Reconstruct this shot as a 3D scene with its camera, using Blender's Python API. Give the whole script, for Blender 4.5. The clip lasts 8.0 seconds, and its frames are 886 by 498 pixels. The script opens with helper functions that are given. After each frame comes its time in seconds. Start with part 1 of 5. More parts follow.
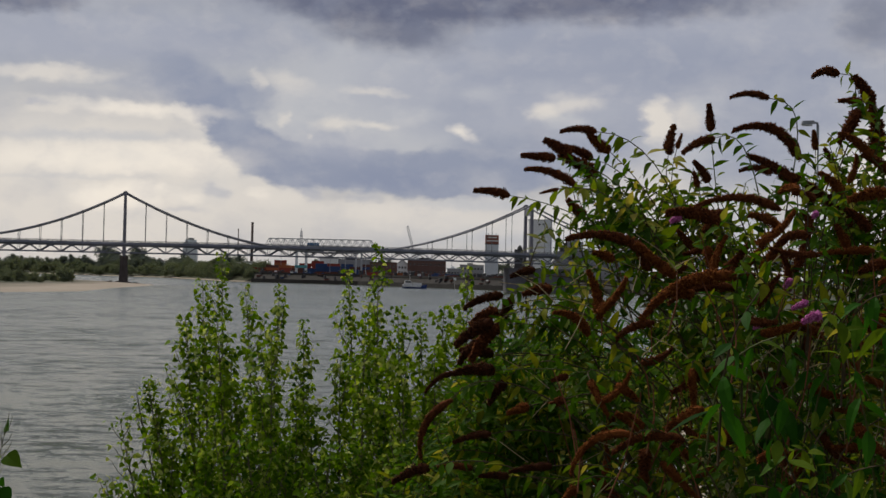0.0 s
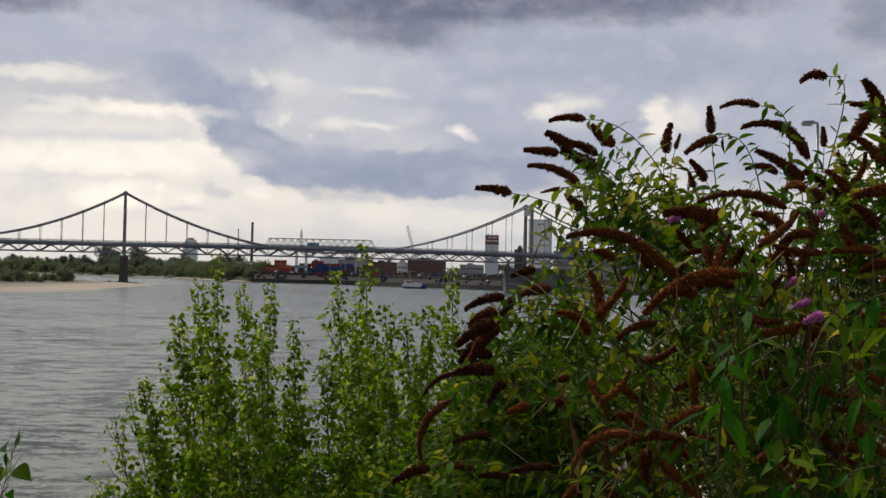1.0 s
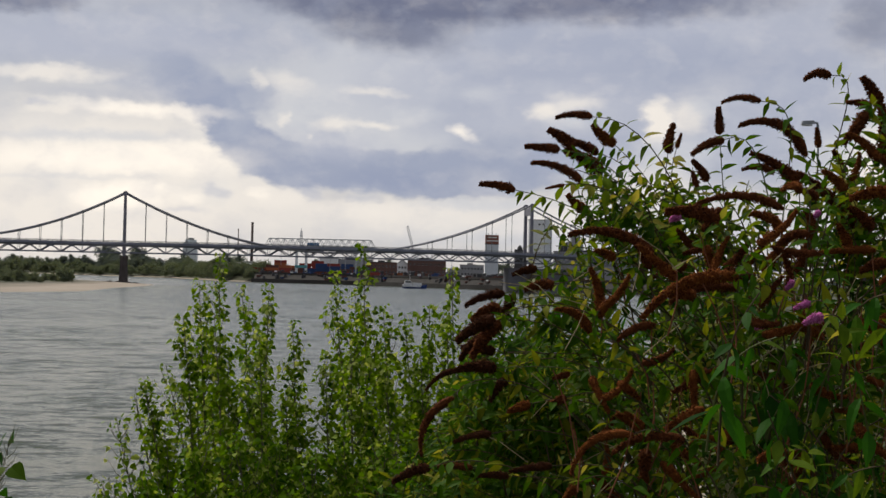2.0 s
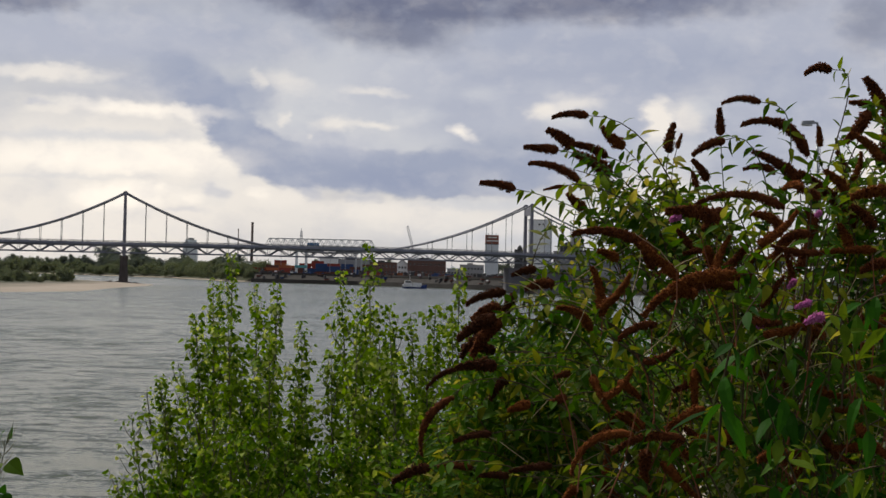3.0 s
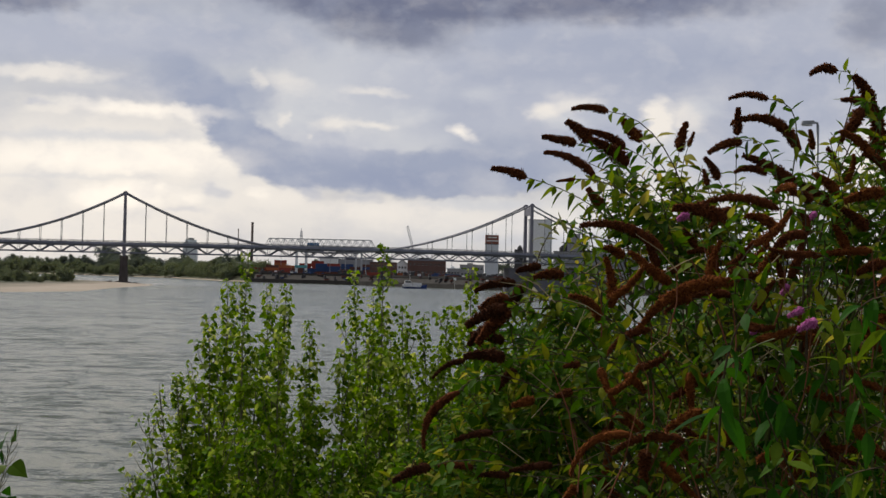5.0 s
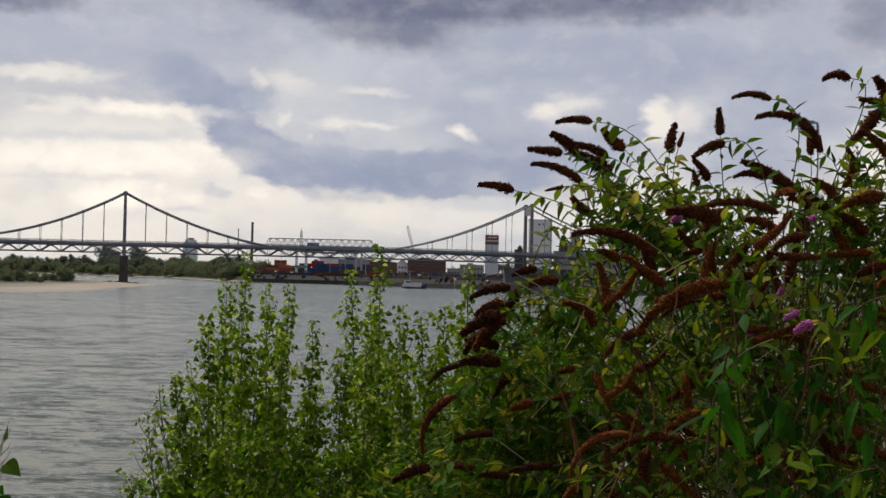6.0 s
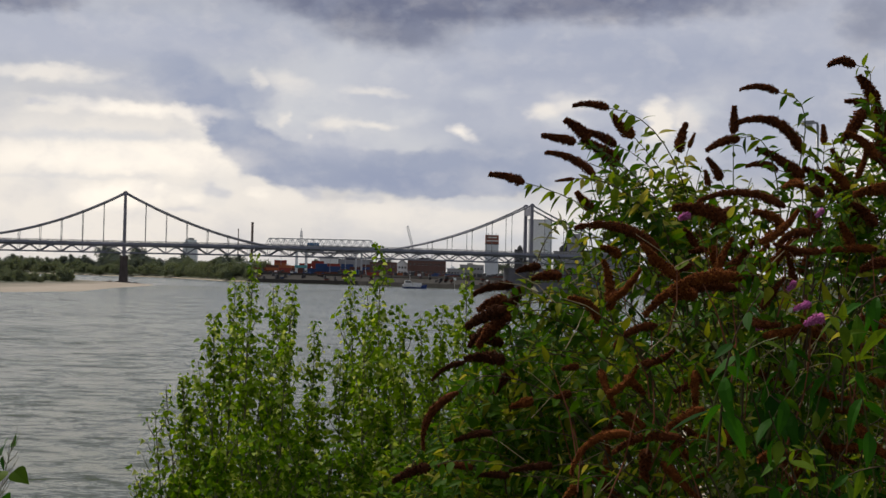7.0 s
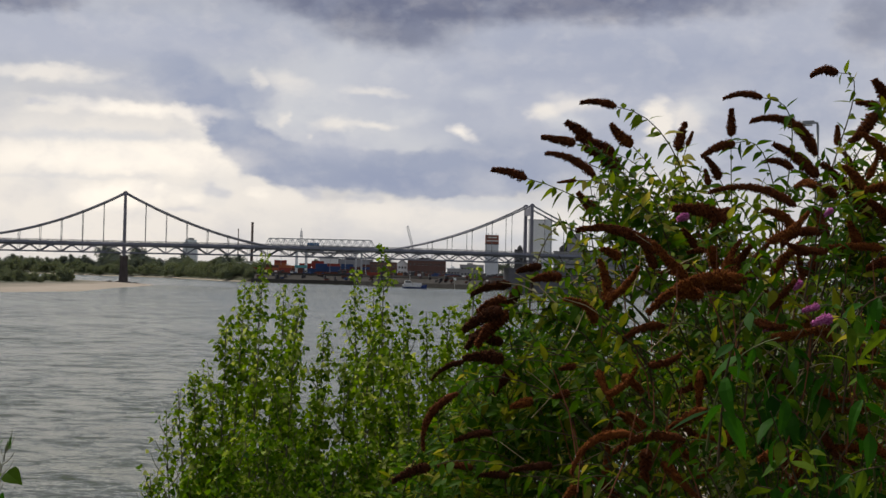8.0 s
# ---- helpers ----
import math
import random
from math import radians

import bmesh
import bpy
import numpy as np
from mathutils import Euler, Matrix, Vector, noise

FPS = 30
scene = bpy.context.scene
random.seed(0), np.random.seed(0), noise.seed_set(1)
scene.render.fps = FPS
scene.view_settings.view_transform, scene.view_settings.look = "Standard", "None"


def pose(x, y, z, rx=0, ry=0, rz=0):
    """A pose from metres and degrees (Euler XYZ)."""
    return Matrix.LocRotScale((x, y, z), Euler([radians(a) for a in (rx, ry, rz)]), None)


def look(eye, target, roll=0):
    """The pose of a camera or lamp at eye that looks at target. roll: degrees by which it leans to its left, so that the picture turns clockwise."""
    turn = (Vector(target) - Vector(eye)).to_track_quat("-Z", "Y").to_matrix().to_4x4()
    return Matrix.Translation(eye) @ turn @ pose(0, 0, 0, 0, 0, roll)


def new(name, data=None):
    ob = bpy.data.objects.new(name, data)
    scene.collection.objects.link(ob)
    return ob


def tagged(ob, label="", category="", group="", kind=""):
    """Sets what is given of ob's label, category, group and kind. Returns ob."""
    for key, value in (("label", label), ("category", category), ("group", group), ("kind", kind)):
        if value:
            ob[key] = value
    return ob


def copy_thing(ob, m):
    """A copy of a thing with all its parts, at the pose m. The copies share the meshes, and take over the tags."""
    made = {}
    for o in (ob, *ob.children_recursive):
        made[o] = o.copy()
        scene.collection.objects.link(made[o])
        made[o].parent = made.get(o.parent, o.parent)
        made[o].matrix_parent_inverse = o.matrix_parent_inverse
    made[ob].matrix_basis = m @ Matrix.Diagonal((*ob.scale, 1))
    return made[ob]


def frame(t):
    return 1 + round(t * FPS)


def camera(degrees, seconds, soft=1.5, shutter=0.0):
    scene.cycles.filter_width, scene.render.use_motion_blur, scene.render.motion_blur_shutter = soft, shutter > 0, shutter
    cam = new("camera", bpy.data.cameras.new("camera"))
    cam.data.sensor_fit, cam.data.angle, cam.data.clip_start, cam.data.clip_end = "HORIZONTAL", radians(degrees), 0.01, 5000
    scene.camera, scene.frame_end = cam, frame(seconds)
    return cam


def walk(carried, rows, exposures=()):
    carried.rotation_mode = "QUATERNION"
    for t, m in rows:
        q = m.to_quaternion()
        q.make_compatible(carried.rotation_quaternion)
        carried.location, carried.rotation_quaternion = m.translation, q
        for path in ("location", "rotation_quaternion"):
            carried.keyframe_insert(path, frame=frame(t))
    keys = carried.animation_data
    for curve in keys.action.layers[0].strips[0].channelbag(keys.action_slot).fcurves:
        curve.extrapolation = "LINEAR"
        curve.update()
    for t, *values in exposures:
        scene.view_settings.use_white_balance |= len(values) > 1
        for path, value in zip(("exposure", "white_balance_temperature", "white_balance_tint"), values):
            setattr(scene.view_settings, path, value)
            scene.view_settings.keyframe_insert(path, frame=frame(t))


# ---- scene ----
# camera: stands still on the river bank, about 1.6 m above the path
cam = camera(26.62, 8.0, soft=1.5)
EYE = Matrix.Translation((0, 0, 8.0)) @ pose(0, 0, 0, 90.894, 0, 0) @ pose(0, 0, 0, 0, 0, 1.42)
walk(cam, [(0.0, EYE), (8.0, EYE)],
     exposures=[(0.0, -0.31), (0.2, -0.2), (0.5, 0.0), (8.0, 0.0)])

# ------------------------------------------------------------------ sky and sun
world = bpy.data.worlds.new("overcast_sky")
scene.world = world
world.use_nodes = True
WT = world.node_tree
WT.nodes.clear()


def wn(kind, **sets):
    n = WT.nodes.new(kind)
    for k, v in sets.items():
        n.inputs[k].default_value = v
    return n


def wl(a, b):
    WT.links.new(a, b)


def wmath(op, a, b=None):
    n = WT.nodes.new("ShaderNodeMath")
    n.operation = op
    for i, v in enumerate((a, b)):
        if v is None:
            continue
        if isinstance(v, (int, float)):
            n.inputs[i].default_value = v
        else:
            wl(v, n.inputs[i])
    return n.outputs[0]


tex = wn("ShaderNodeTexCoord")
sep = wn("ShaderNodeSeparateXYZ")
wl(tex.outputs["Generated"], sep.inputs[0])
azimuth = wmath("ARCTAN2", sep.outputs[0], sep.outputs[1])
elevation = wmath("ARCSINE", sep.outputs[2])
sky_uv = wn("ShaderNodeCombineXYZ")
wl(wmath("MULTIPLY", azimuth, 57.296), sky_uv.inputs[0])
wl(wmath("MULTIPLY", elevation, 57.296), sky_uv.inputs[1])


def wnoise(scale, detail, rough, stretch=1.0, seed=0.0):
    m = wn("ShaderNodeMapping")
    m.inputs["Scale"].default_value = (scale, scale * stretch, scale)
    m.inputs["Location"].default_value = (seed, seed * 1.7, seed * 0.3)
    wl(sky_uv.outputs[0], m.inputs[0])
    n = wn("ShaderNodeTexNoise", Scale=1.0, Detail=detail, Roughness=rough)
    wl(m.outputs[0], n.inputs["Vector"])
    return n


# cloud edges are ragged: the sky's angles are warped at two scales
warped = sky_uv.outputs[0]
for scale, amount, seed in ((0.42, 0.5, 3.1), (1.2, 0.75, 8.7), (3.4, 0.26, 1.3)):
    n = wnoise(scale, 2.5, 0.5, 1.6, seed)
    sub = WT.nodes.new("ShaderNodeVectorMath")
    sub.operation = "SUBTRACT"
    wl(n.outputs["Color"], sub.inputs[0])
    sub.inputs[1].default_value = (0.5, 0.5, 0.5)
    mul = WT.nodes.new("ShaderNodeVectorMath")
    mul.operation = "MULTIPLY"
    wl(sub.outputs[0], mul.inputs[0])
    mul.inputs[1].default_value = (amount * 1.3, amount * 0.55, 0.0)
    add = WT.nodes.new("ShaderNodeVectorMath")
    wl(warped, add.inputs[0])
    wl(mul.outputs[0], add.inputs[1])
    warped = add.outputs[0]

# clear sky far above the deck of cloud, seen only as a faint blue cast
clear = wn("ShaderNodeTexSky")
clear.sky_type = "NISHITA"
clear.sun_disc = False
clear.sun_elevation = radians(50)
clear.sun_rotation = radians(-53)
clear_dim = WT.nodes.new("ShaderNodeVectorMath")
clear_dim.operation = "SCALE"
wl(clear.outputs[0], clear_dim.inputs[0])
clear_dim.inputs["Scale"].default_value = 0.07

# deck of cloud: pale at the horizon, greyer upwards
ramp = wn("ShaderNodeValToRGB")
wl(wmath("DIVIDE", elevation, radians(90)), ramp.inputs[0])
for i, (place, colour) in enumerate((
        (0.0, (0.66, 0.62, 0.58)), (0.024, (0.70, 0.665, 0.63)), (0.05, (0.60, 0.60, 0.62)),
        (0.08, (0.47, 0.49, 0.56)), (0.107, (0.44, 0.455, 0.54)), (0.15, (0.35, 0.36, 0.43)), (0.3, (0.30, 0.31, 0.36)),
        (1.0, (0.36, 0.37, 0.41)))):
    e = ramp.color_ramp.elements[i] if i < 2 else ramp.color_ramp.elements.new(place)
    e.position, e.color = place, (*colour, 1)
cloud = ramp.outputs[0]


def wmix(fac, a, b, blend="MIX"):
    n = WT.nodes.new("ShaderNodeMix")
    n.data_type = "RGBA"
    n.blend_type = blend
    if isinstance(fac, (int, float)):
        n.inputs[0].default_value = fac
    else:
        wl(fac, n.inputs[0])
    for i, v in ((6, a), (7, b)):
        if isinstance(v, tuple):
            n.inputs[i].default_value = (*v, 1)
        else:
            wl(v, n.inputs[i])
    return n.outputs[2]


# billows over the whole sky, wider than tall
for scale, stretch, low, high, gain, seed in ((0.13, 2.6, 0.35, 0.7, 0.55, 2.0), (0.5, 2.0, 0.4, 0.7, 0.4, 6.0)):
    n = wnoise(scale, 6.0, 0.55, stretch, seed)
    r = wn("ShaderNodeMapRange")
    r.inputs["From Min"].default_value, r.inputs["From Max"].default_value = low, high
    wl(n.outputs["Fac"], r.inputs["Value"])
    cloud = wmix(wmath("MULTIPLY", r.outputs[0], gain * 0.5), cloud, (0.36, 0.375, 0.45))

DARK, MID, GREY = (0.16, 0.172, 0.255), (0.345, 0.38, 0.50), (0.47, 0.49, 0.585)
BLUE = (0.29, 0.33, 0.47)
PALE, CREAM, GLOW = (0.64, 0.645, 0.68), (0.91, 0.845, 0.775), (1.13, 1.03, 0.905)


def bank(az, el, wide, tall, colour, strength=1.0, turn=0.0, soft=0.9):
    """One cloud or gap between clouds: centre and half sizes in degrees of the sky."""
    global cloud
    m = WT.nodes.new("ShaderNodeMapping")
    m.vector_type = "TEXTURE"
    m.inputs["Location"].default_value = (az, el, 0)
    m.inputs["Rotation"].default_value = (0, 0, radians(turn))
    m.inputs["Scale"].default_value = (wide, tall, 1)
    wl(warped, m.inputs[0])
    g = WT.nodes.new("ShaderNodeTexGradient")
    g.gradient_type = "SPHERICAL"
    wl(m.outputs[0], g.inputs[0])
    r = wn("ShaderNodeMapRange")
    r.interpolation_type = "SMOOTHSTEP"
    r.inputs["From Max"].default_value = soft
    r.inputs["To Max"].default_value = strength
    wl(g.outputs["Fac"], r.inputs["Value"])
    cloud = wmix(r.outputs[0], cloud, colour)


def cloud_banks():
    # broad masses first
    bank(-10.38, 2.51, 9.68, 3.98, CREAM, 0.95, 1.4, 0.70)
    bank(3.71, 1.61, 12.97, 1.30, PALE, 0.85, 1.4, 0.90)
    bank(-1.56, 5.19, 7.43, 3.29, PALE, 0.80, 1.4, 0.70)
    bank(-0.54, 5.90, 5.19, 2.07, GREY, 0.50, 1.4, 0.90)
    bank(6.70, 5.87, 10.72, 3.98, GREY, 0.90, 1.4, 0.60)
    bank(-10.16, 6.92, 8.30, 1.21, GREY, 0.85, 1.4, 0.70)
    bank(-7.93, 5.58, 3.46, 0.69, GREY, 0.60, -2.6, 0.80)
    bank(1.98, 2.00, 8.64, 0.69, CREAM, 0.50, 1.4, 0.90)
    bank(-2.51, 1.71, 5.19, 0.86, CREAM, 0.60, 1.4, 0.90)
    # the dark underside overhead
    bank(0.95, 8.75, 8.99, 1.30, DARK, 1.00, 1.4, 0.50)
    bank(-1.80, 7.66, 3.29, 1.07, DARK, 0.85, -6.6, 0.70)
    bank(6.13, 8.66, 5.88, 1.04, DARK, 0.75, 1.4, 0.60)
    bank(-4.06, 8.36, 3.29, 0.78, DARK, 0.70, -6.6, 0.70)
    bank(-12.86, 8.02, 2.25, 0.62, DARK, 0.85, 1.4, 0.60)
    bank(12.79, 8.00, 1.56, 1.47, DARK, 0.55, 1.4, 0.80)
    bank(-5.92, 7.10, 2.59, 0.86, MID, 0.40, 1.4, 0.90)
    bank(3.58, 7.36, 5.53, 0.78, MID, 0.50, 1.4, 0.90)
    # the grey arm that hangs down across the middle
    bank(-7.94, 5.83, 1.90, 1.04, MID, 0.75, -23.6, 0.70)
    bank(-7.07, 5.18, 1.82, 0.97, MID, 0.95, -43.6, 0.50)
    bank(-6.13, 5.22, 1.04, 1.38, MID, 0.70, -68.6, 0.80)
    bank(-6.50, 4.31, 1.73, 0.97, MID, 1.00, -50.6, 0.40)
    bank(-5.31, 3.56, 2.16, 0.86, MID, 1.00, -26.6, 0.35)
    bank(-2.89, 3.26, 3.46, 0.80, MID, 1.00, -4.6, 0.30)
    bank(0.05, 3.13, 3.98, 0.83, MID, 1.00, 1.4, 0.30)
    bank(-1.51, 2.98, 2.59, 0.45, BLUE, 0.60, -0.6, 0.70)
    bank(1.94, 3.64, 2.94, 1.30, MID, 0.80, 1.4, 0.70)
    bank(-9.29, 5.78, 2.07, 0.48, MID, 0.35, -4.6, 0.90)
    bank(-10.79, 5.29, 2.94, 0.28, MID, 0.30, -0.6, 0.90)
    bank(-3.43, 4.02, 2.42, 0.73, GREY, 0.70, -6.6, 0.80)
    bank(0.17, 5.06, 2.07, 1.21, MID, 0.35, 1.4, 0.90)
    # the grey shelf behind the bush
    bank(1.87, 6.47, 3.11, 1.12, MID, 0.45, 1.4, 0.90)
    bank(7.54, 6.56, 5.53, 1.30, MID, 0.60, 1.4, 0.80)
    bank(10.11, 4.97, 4.50, 1.38, MID, 0.50, 1.4, 0.80)
    bank(4.52, 3.95, 3.46, 1.56, MID, 0.50, 1.4, 0.90)
    bank(9.30, 3.69, 3.46, 1.04, MID, 0.55, 1.4, 0.90)
    bank(11.25, 6.41, 2.59, 1.21, MID, 0.40, 1.4, 0.90)
    # pale strips and gaps
    bank(-12.22, 5.85, 2.77, 0.35, CREAM, 0.85, 0.4, 0.70)
    bank(-12.44, 4.97, 0.59, 0.16, GREY, 0.60, 1.4, 0.90)
    bank(-9.43, 4.89, 3.80, 0.33, GLOW, 0.85, -1.6, 0.90)
    bank(-11.94, 4.79, 1.38, 0.17, CREAM, 0.60, 1.4, 0.80)
    bank(-7.82, 4.73, 0.86, 0.38, GLOW, 0.60, -18.6, 0.80)
    bank(-10.75, 4.03, 4.80, 0.28, PALE, 0.70, 1.4, 0.90)
    bank(-10.23, 3.37, 5.88, 0.73, GLOW, 0.90, 0.4, 0.80)
    bank(-7.88, 3.76, 1.38, 0.38, GLOW, 0.60, -10.6, 0.90)
    bank(-11.39, 2.78, 4.15, 0.14, PALE, 0.30, 1.4, 0.90)
    bank(-3.45, 4.63, 1.00, 0.33, CREAM, 0.90, 4.4, 0.90)
    bank(-2.24, 4.63, 0.86, 0.22, CREAM, 0.85, -2.6, 0.90)
    bank(-4.91, 4.71, 0.26, 0.29, CREAM, 0.70, 1.4, 0.90)
    bank(-4.21, 4.25, 0.24, 0.17, CREAM, 0.40, 1.4, 0.90)
    bank(0.53, 4.48, 0.66, 0.33, GLOW, 0.80, -18.6, 0.95)
    bank(-4.94, 5.86, 1.38, 0.41, CREAM, 0.55, -10.6, 0.90)
    bank(-5.80, 5.91, 0.31, 0.52, CREAM, 0.55, 21.4, 0.90)
    bank(-2.18, 5.68, 1.38, 0.21, CREAM, 0.60, -6.6, 0.90)
    bank(-1.21, 4.94, 1.56, 0.45, PALE, 0.50, 1.4, 0.90)
    bank(3.08, 5.12, 0.95, 0.35, CREAM, 0.90, 1.4, 0.80)
    bank(3.97, 5.40, 1.21, 0.45, CREAM, 0.75, 1.4, 0.90)
    bank(3.64, 4.88, 1.04, 0.38, PALE, 0.70, 1.4, 0.90)
    bank(6.43, 4.92, 0.62, 0.90, CREAM, 1.00, 11.4, 0.60)
    bank(7.32, 5.11, 0.90, 0.76, CREAM, 0.80, 1.4, 0.80)
    bank(7.91, 5.37, 0.95, 0.61, PALE, 0.70, 1.4, 0.90)
    bank(7.09, 3.99, 1.90, 0.86, PALE, 0.70, 1.4, 0.90)
    bank(1.02, 5.68, 1.04, 0.41, PALE, 0.50, 1.4, 0.90)
    bank(13.04, 3.73, 1.56, 1.90, CREAM, 0.90, 1.4, 0.80)
    bank(11.80, 4.23, 1.21, 0.86, PALE, 0.70, 1.4, 0.90)
    bank(6.26, 2.95, 2.42, 1.04, CREAM, 0.60, 1.4, 0.90)
    # low light over the horizon
    bank(-9.87, 2.22, 1.90, 0.59, GLOW, 0.95, 1.4, 0.70)
    bank(-9.03, 2.56, 1.04, 0.28, GLOW, 0.70, -8.6, 0.80)
    bank(-5.11, 2.30, 1.56, 0.45, CREAM, 0.85, 1.4, 0.80)
    bank(-7.84, 2.25, 0.78, 0.28, GLOW, 0.60, 1.4, 0.90)
    bank(-6.91, 2.48, 0.62, 0.29, GREY, 0.55, -8.6, 0.80)
    bank(-4.00, 2.48, 0.73, 0.28, GREY, 0.55, 1.4, 0.80)
    bank(-7.83, 1.87, 1.04, 0.16, GREY, 0.35, 1.4, 0.90)
    bank(-5.63, 2.49, 0.52, 0.28, GLOW, 0.50, 1.4, 0.90)
    bank(-1.83, 2.04, 3.80, 0.45, CREAM, 0.70, 1.4, 0.80)
    bank(-2.53, 2.37, 0.86, 0.21, GREY, 0.40, 1.4, 0.90)
    bank(1.28, 2.29, 3.11, 0.28, PALE, 0.70, 1.4, 0.80)
    bank(1.99, 1.65, 5.19, 0.52, CREAM, 0.50, 1.4, 0.90)


cloud_banks()
# thin wisps and ragged light over all of it
for scale, stretch, low, high, gain, colour, seed in ((0.4, 2.0, 0.5, 0.75, 0.16, CREAM, 14.0), (0.9, 1.6, 0.54, 0.8, 0.14, GLOW, 21.0),
                                                      (0.7, 1.5, 0.5, 0.78, 0.26, MID, 33.0), (0.8, 1.3, 0.48, 0.75, 0.26, PALE, 41.0)):
    n = wnoise(scale, 5.0, 0.52, stretch, seed)
    r = wn("ShaderNodeMapRange")
    r.inputs["From Min"].default_value, r.inputs["From Max"].default_value = low, high
    wl(n.outputs["Fac"], r.inputs["Value"])
    cloud = wmix(wmath("MULTIPLY", r.outputs[0], gain), cloud, colour, "MIX")
cloud = wmix(0.94, clear_dim.outputs[0], cloud)
background = wn("ShaderNodeBackground", Strength=1.0)
wl(cloud, background.inputs[0])
out = wn("ShaderNodeOutputWorld")
wl(background.outputs[0], out.inputs[0])

sun = new("sun", bpy.data.lights.new("sun", "SUN"))
sun.data.energy, sun.data.angle, sun.data.color = 3.2, radians(16), (1.0, 0.93, 0.80)
sun.matrix_world = look((-50.2, 38.0, 75.0), (0, 0, 0))

# ------------------------------------------------------------------ materials


class Mat:
    """A principled material with its node tree at hand."""

    def __init__(self, name, colour=(0.5, 0.5, 0.5), rough=0.6, metal=0.0):
        self.m = bpy.data.materials.new(name)
        self.m.use_nodes = True
        self.t = self.m.node_tree
        self.b = self.t.nodes["Principled BSDF"]
        self.b.inputs["Base Color"].default_value = (*colour, 1)
        self.b.inputs["Roughness"].default_value = rough
        self.b.inputs["Metallic"].default_value = metal
        self.coord = self.t.nodes.new("ShaderNodeTexCoord").outputs["Object"]

    def noise(self, scale, detail=5.0, rough=0.6, stretch=(1, 1, 1)):
        mp = self.t.nodes.new("ShaderNodeMapping")
        mp.inputs["Scale"].default_value = stretch
        self.t.links.new(self.coord, mp.inputs[0])
        n = self.t.nodes.new("ShaderNodeTexNoise")
        n.inputs["Scale"].default_value, n.inputs["Detail"].default_value = scale, detail
        n.inputs["Roughness"].default_value = rough
        self.t.links.new(mp.outputs[0], n.inputs["Vector"])
        return n.outputs["Fac"]

    def ramp(self, fac, stops):
        r = self.t.nodes.new("ShaderNodeValToRGB")
        self.t.links.new(fac, r.inputs[0])
        for i, (place, colour) in enumerate(stops):
            e = r.color_ramp.elements[i] if i < 2 else r.color_ramp.elements.new(place)
            e.position, e.color = place, (*colour, 1)
        return r.outputs[0]

    def mix(self, fac, a, b, blend="MIX"):
        n = self.t.nodes.new("ShaderNodeMix")
        n.data_type, n.blend_type = "RGBA", blend
        for i, v in ((0, fac), (6, a), (7, b)):
            if isinstance(v, tuple):
                n.inputs[i].default_value = (*v, 1)
            elif isinstance(v, (int, float)):
                n.inputs[i].default_value = v
            else:
                self.t.links.new(v, n.inputs[i])
        return n.outputs[2]

    def base(self, socket):
        self.t.links.new(socket, self.b.inputs["Base Color"])
        return self

    def bump(self, fac, strength=0.3, dist=0.01):
        n = self.t.nodes.new("ShaderNodeBump")
        n.inputs["Strength"].default_value, n.inputs["Distance"].default_value = strength, dist
        self.t.links.new(fac, n.inputs["Height"])
        self.t.links.new(n.outputs[0], self.b.inputs["Normal"])
        return self


def worn(name, colour, rough=0.6, scale=1.0, spread=0.25, metal=0.0, dist=0.01):
    """Paint, stone or concrete: stains at a large scale, grain at a small one."""
    m = Mat(name, colour, rough, metal)
    m.b.inputs["Specular IOR Level"].default_value = 0.25
    dark = tuple(c * (1 - spread) for c in colour)
    light = tuple(min(1, c * (1 + spread * 0.6)) for c in colour)
    big = m.ramp(m.noise(0.6 * scale), [(0.3, dark), (0.7, light)])
    fine = m.ramp(m.noise(9 * scale), [(0.3, (0.75, 0.75, 0.75)), (0.7, (1, 1, 1))])
    m.base(m.mix(0.7, big, fine, "MULTIPLY")).bump(m.noise(14 * scale), 0.3, dist)
    return m.m


def leafy(name, low, mid, high, glow=0.45, rough=0.55, gloss=0.06):
    """Leaves: every leaf its own shade, light shining through."""
    m = Mat(name, mid, rough)
    m.b.inputs["Specular IOR Level"].default_value = gloss
    g = m.t.nodes.new("ShaderNodeNewGeometry").outputs["Random Per Island"]
    o = m.t.nodes.new("ShaderNodeObjectInfo").outputs["Random"]
    s = m.t.nodes.new("ShaderNodeMath")
    s.operation = "ADD"
    m.t.links.new(g, s.inputs[0])
    m.t.links.new(o, s.inputs[1])
    w = m.t.nodes.new("ShaderNodeMath")
    w.operation = "FRACT"
    m.t.links.new(s.outputs[0], w.inputs[0])
    tone = m.ramp(w.outputs[0], [(0.0, low), (0.4, mid), (0.76, mid), (0.92, high)])
    vein = m.ramp(m.noise(60.0), [(0.3, (0.72, 0.72, 0.72)), (0.7, (1.05, 1.05, 1.0))])
    col = m.mix(0.6, tone, vein, "MULTIPLY")
    m.base(col).bump(m.noise(90.0), 0.25, 0.002)
    tr = m.t.nodes.new("ShaderNodeBsdfTranslucent")
    m.t.links.new(m.mix(0.7, col, (1.0, 0.95, 0.15), "MULTIPLY"), tr.inputs["Color"])
    mixer = m.t.nodes.new("ShaderNodeMixShader")
    mixer.inputs[0].default_value = glow
    m.t.links.new(m.b.outputs[0], mixer.inputs[1])
    m.t.links.new(tr.outputs[0], mixer.inputs[2])
    m.t.links.new(mixer.outputs[0], m.t.nodes["Material Output"].inputs["Surface"])
    return m.m


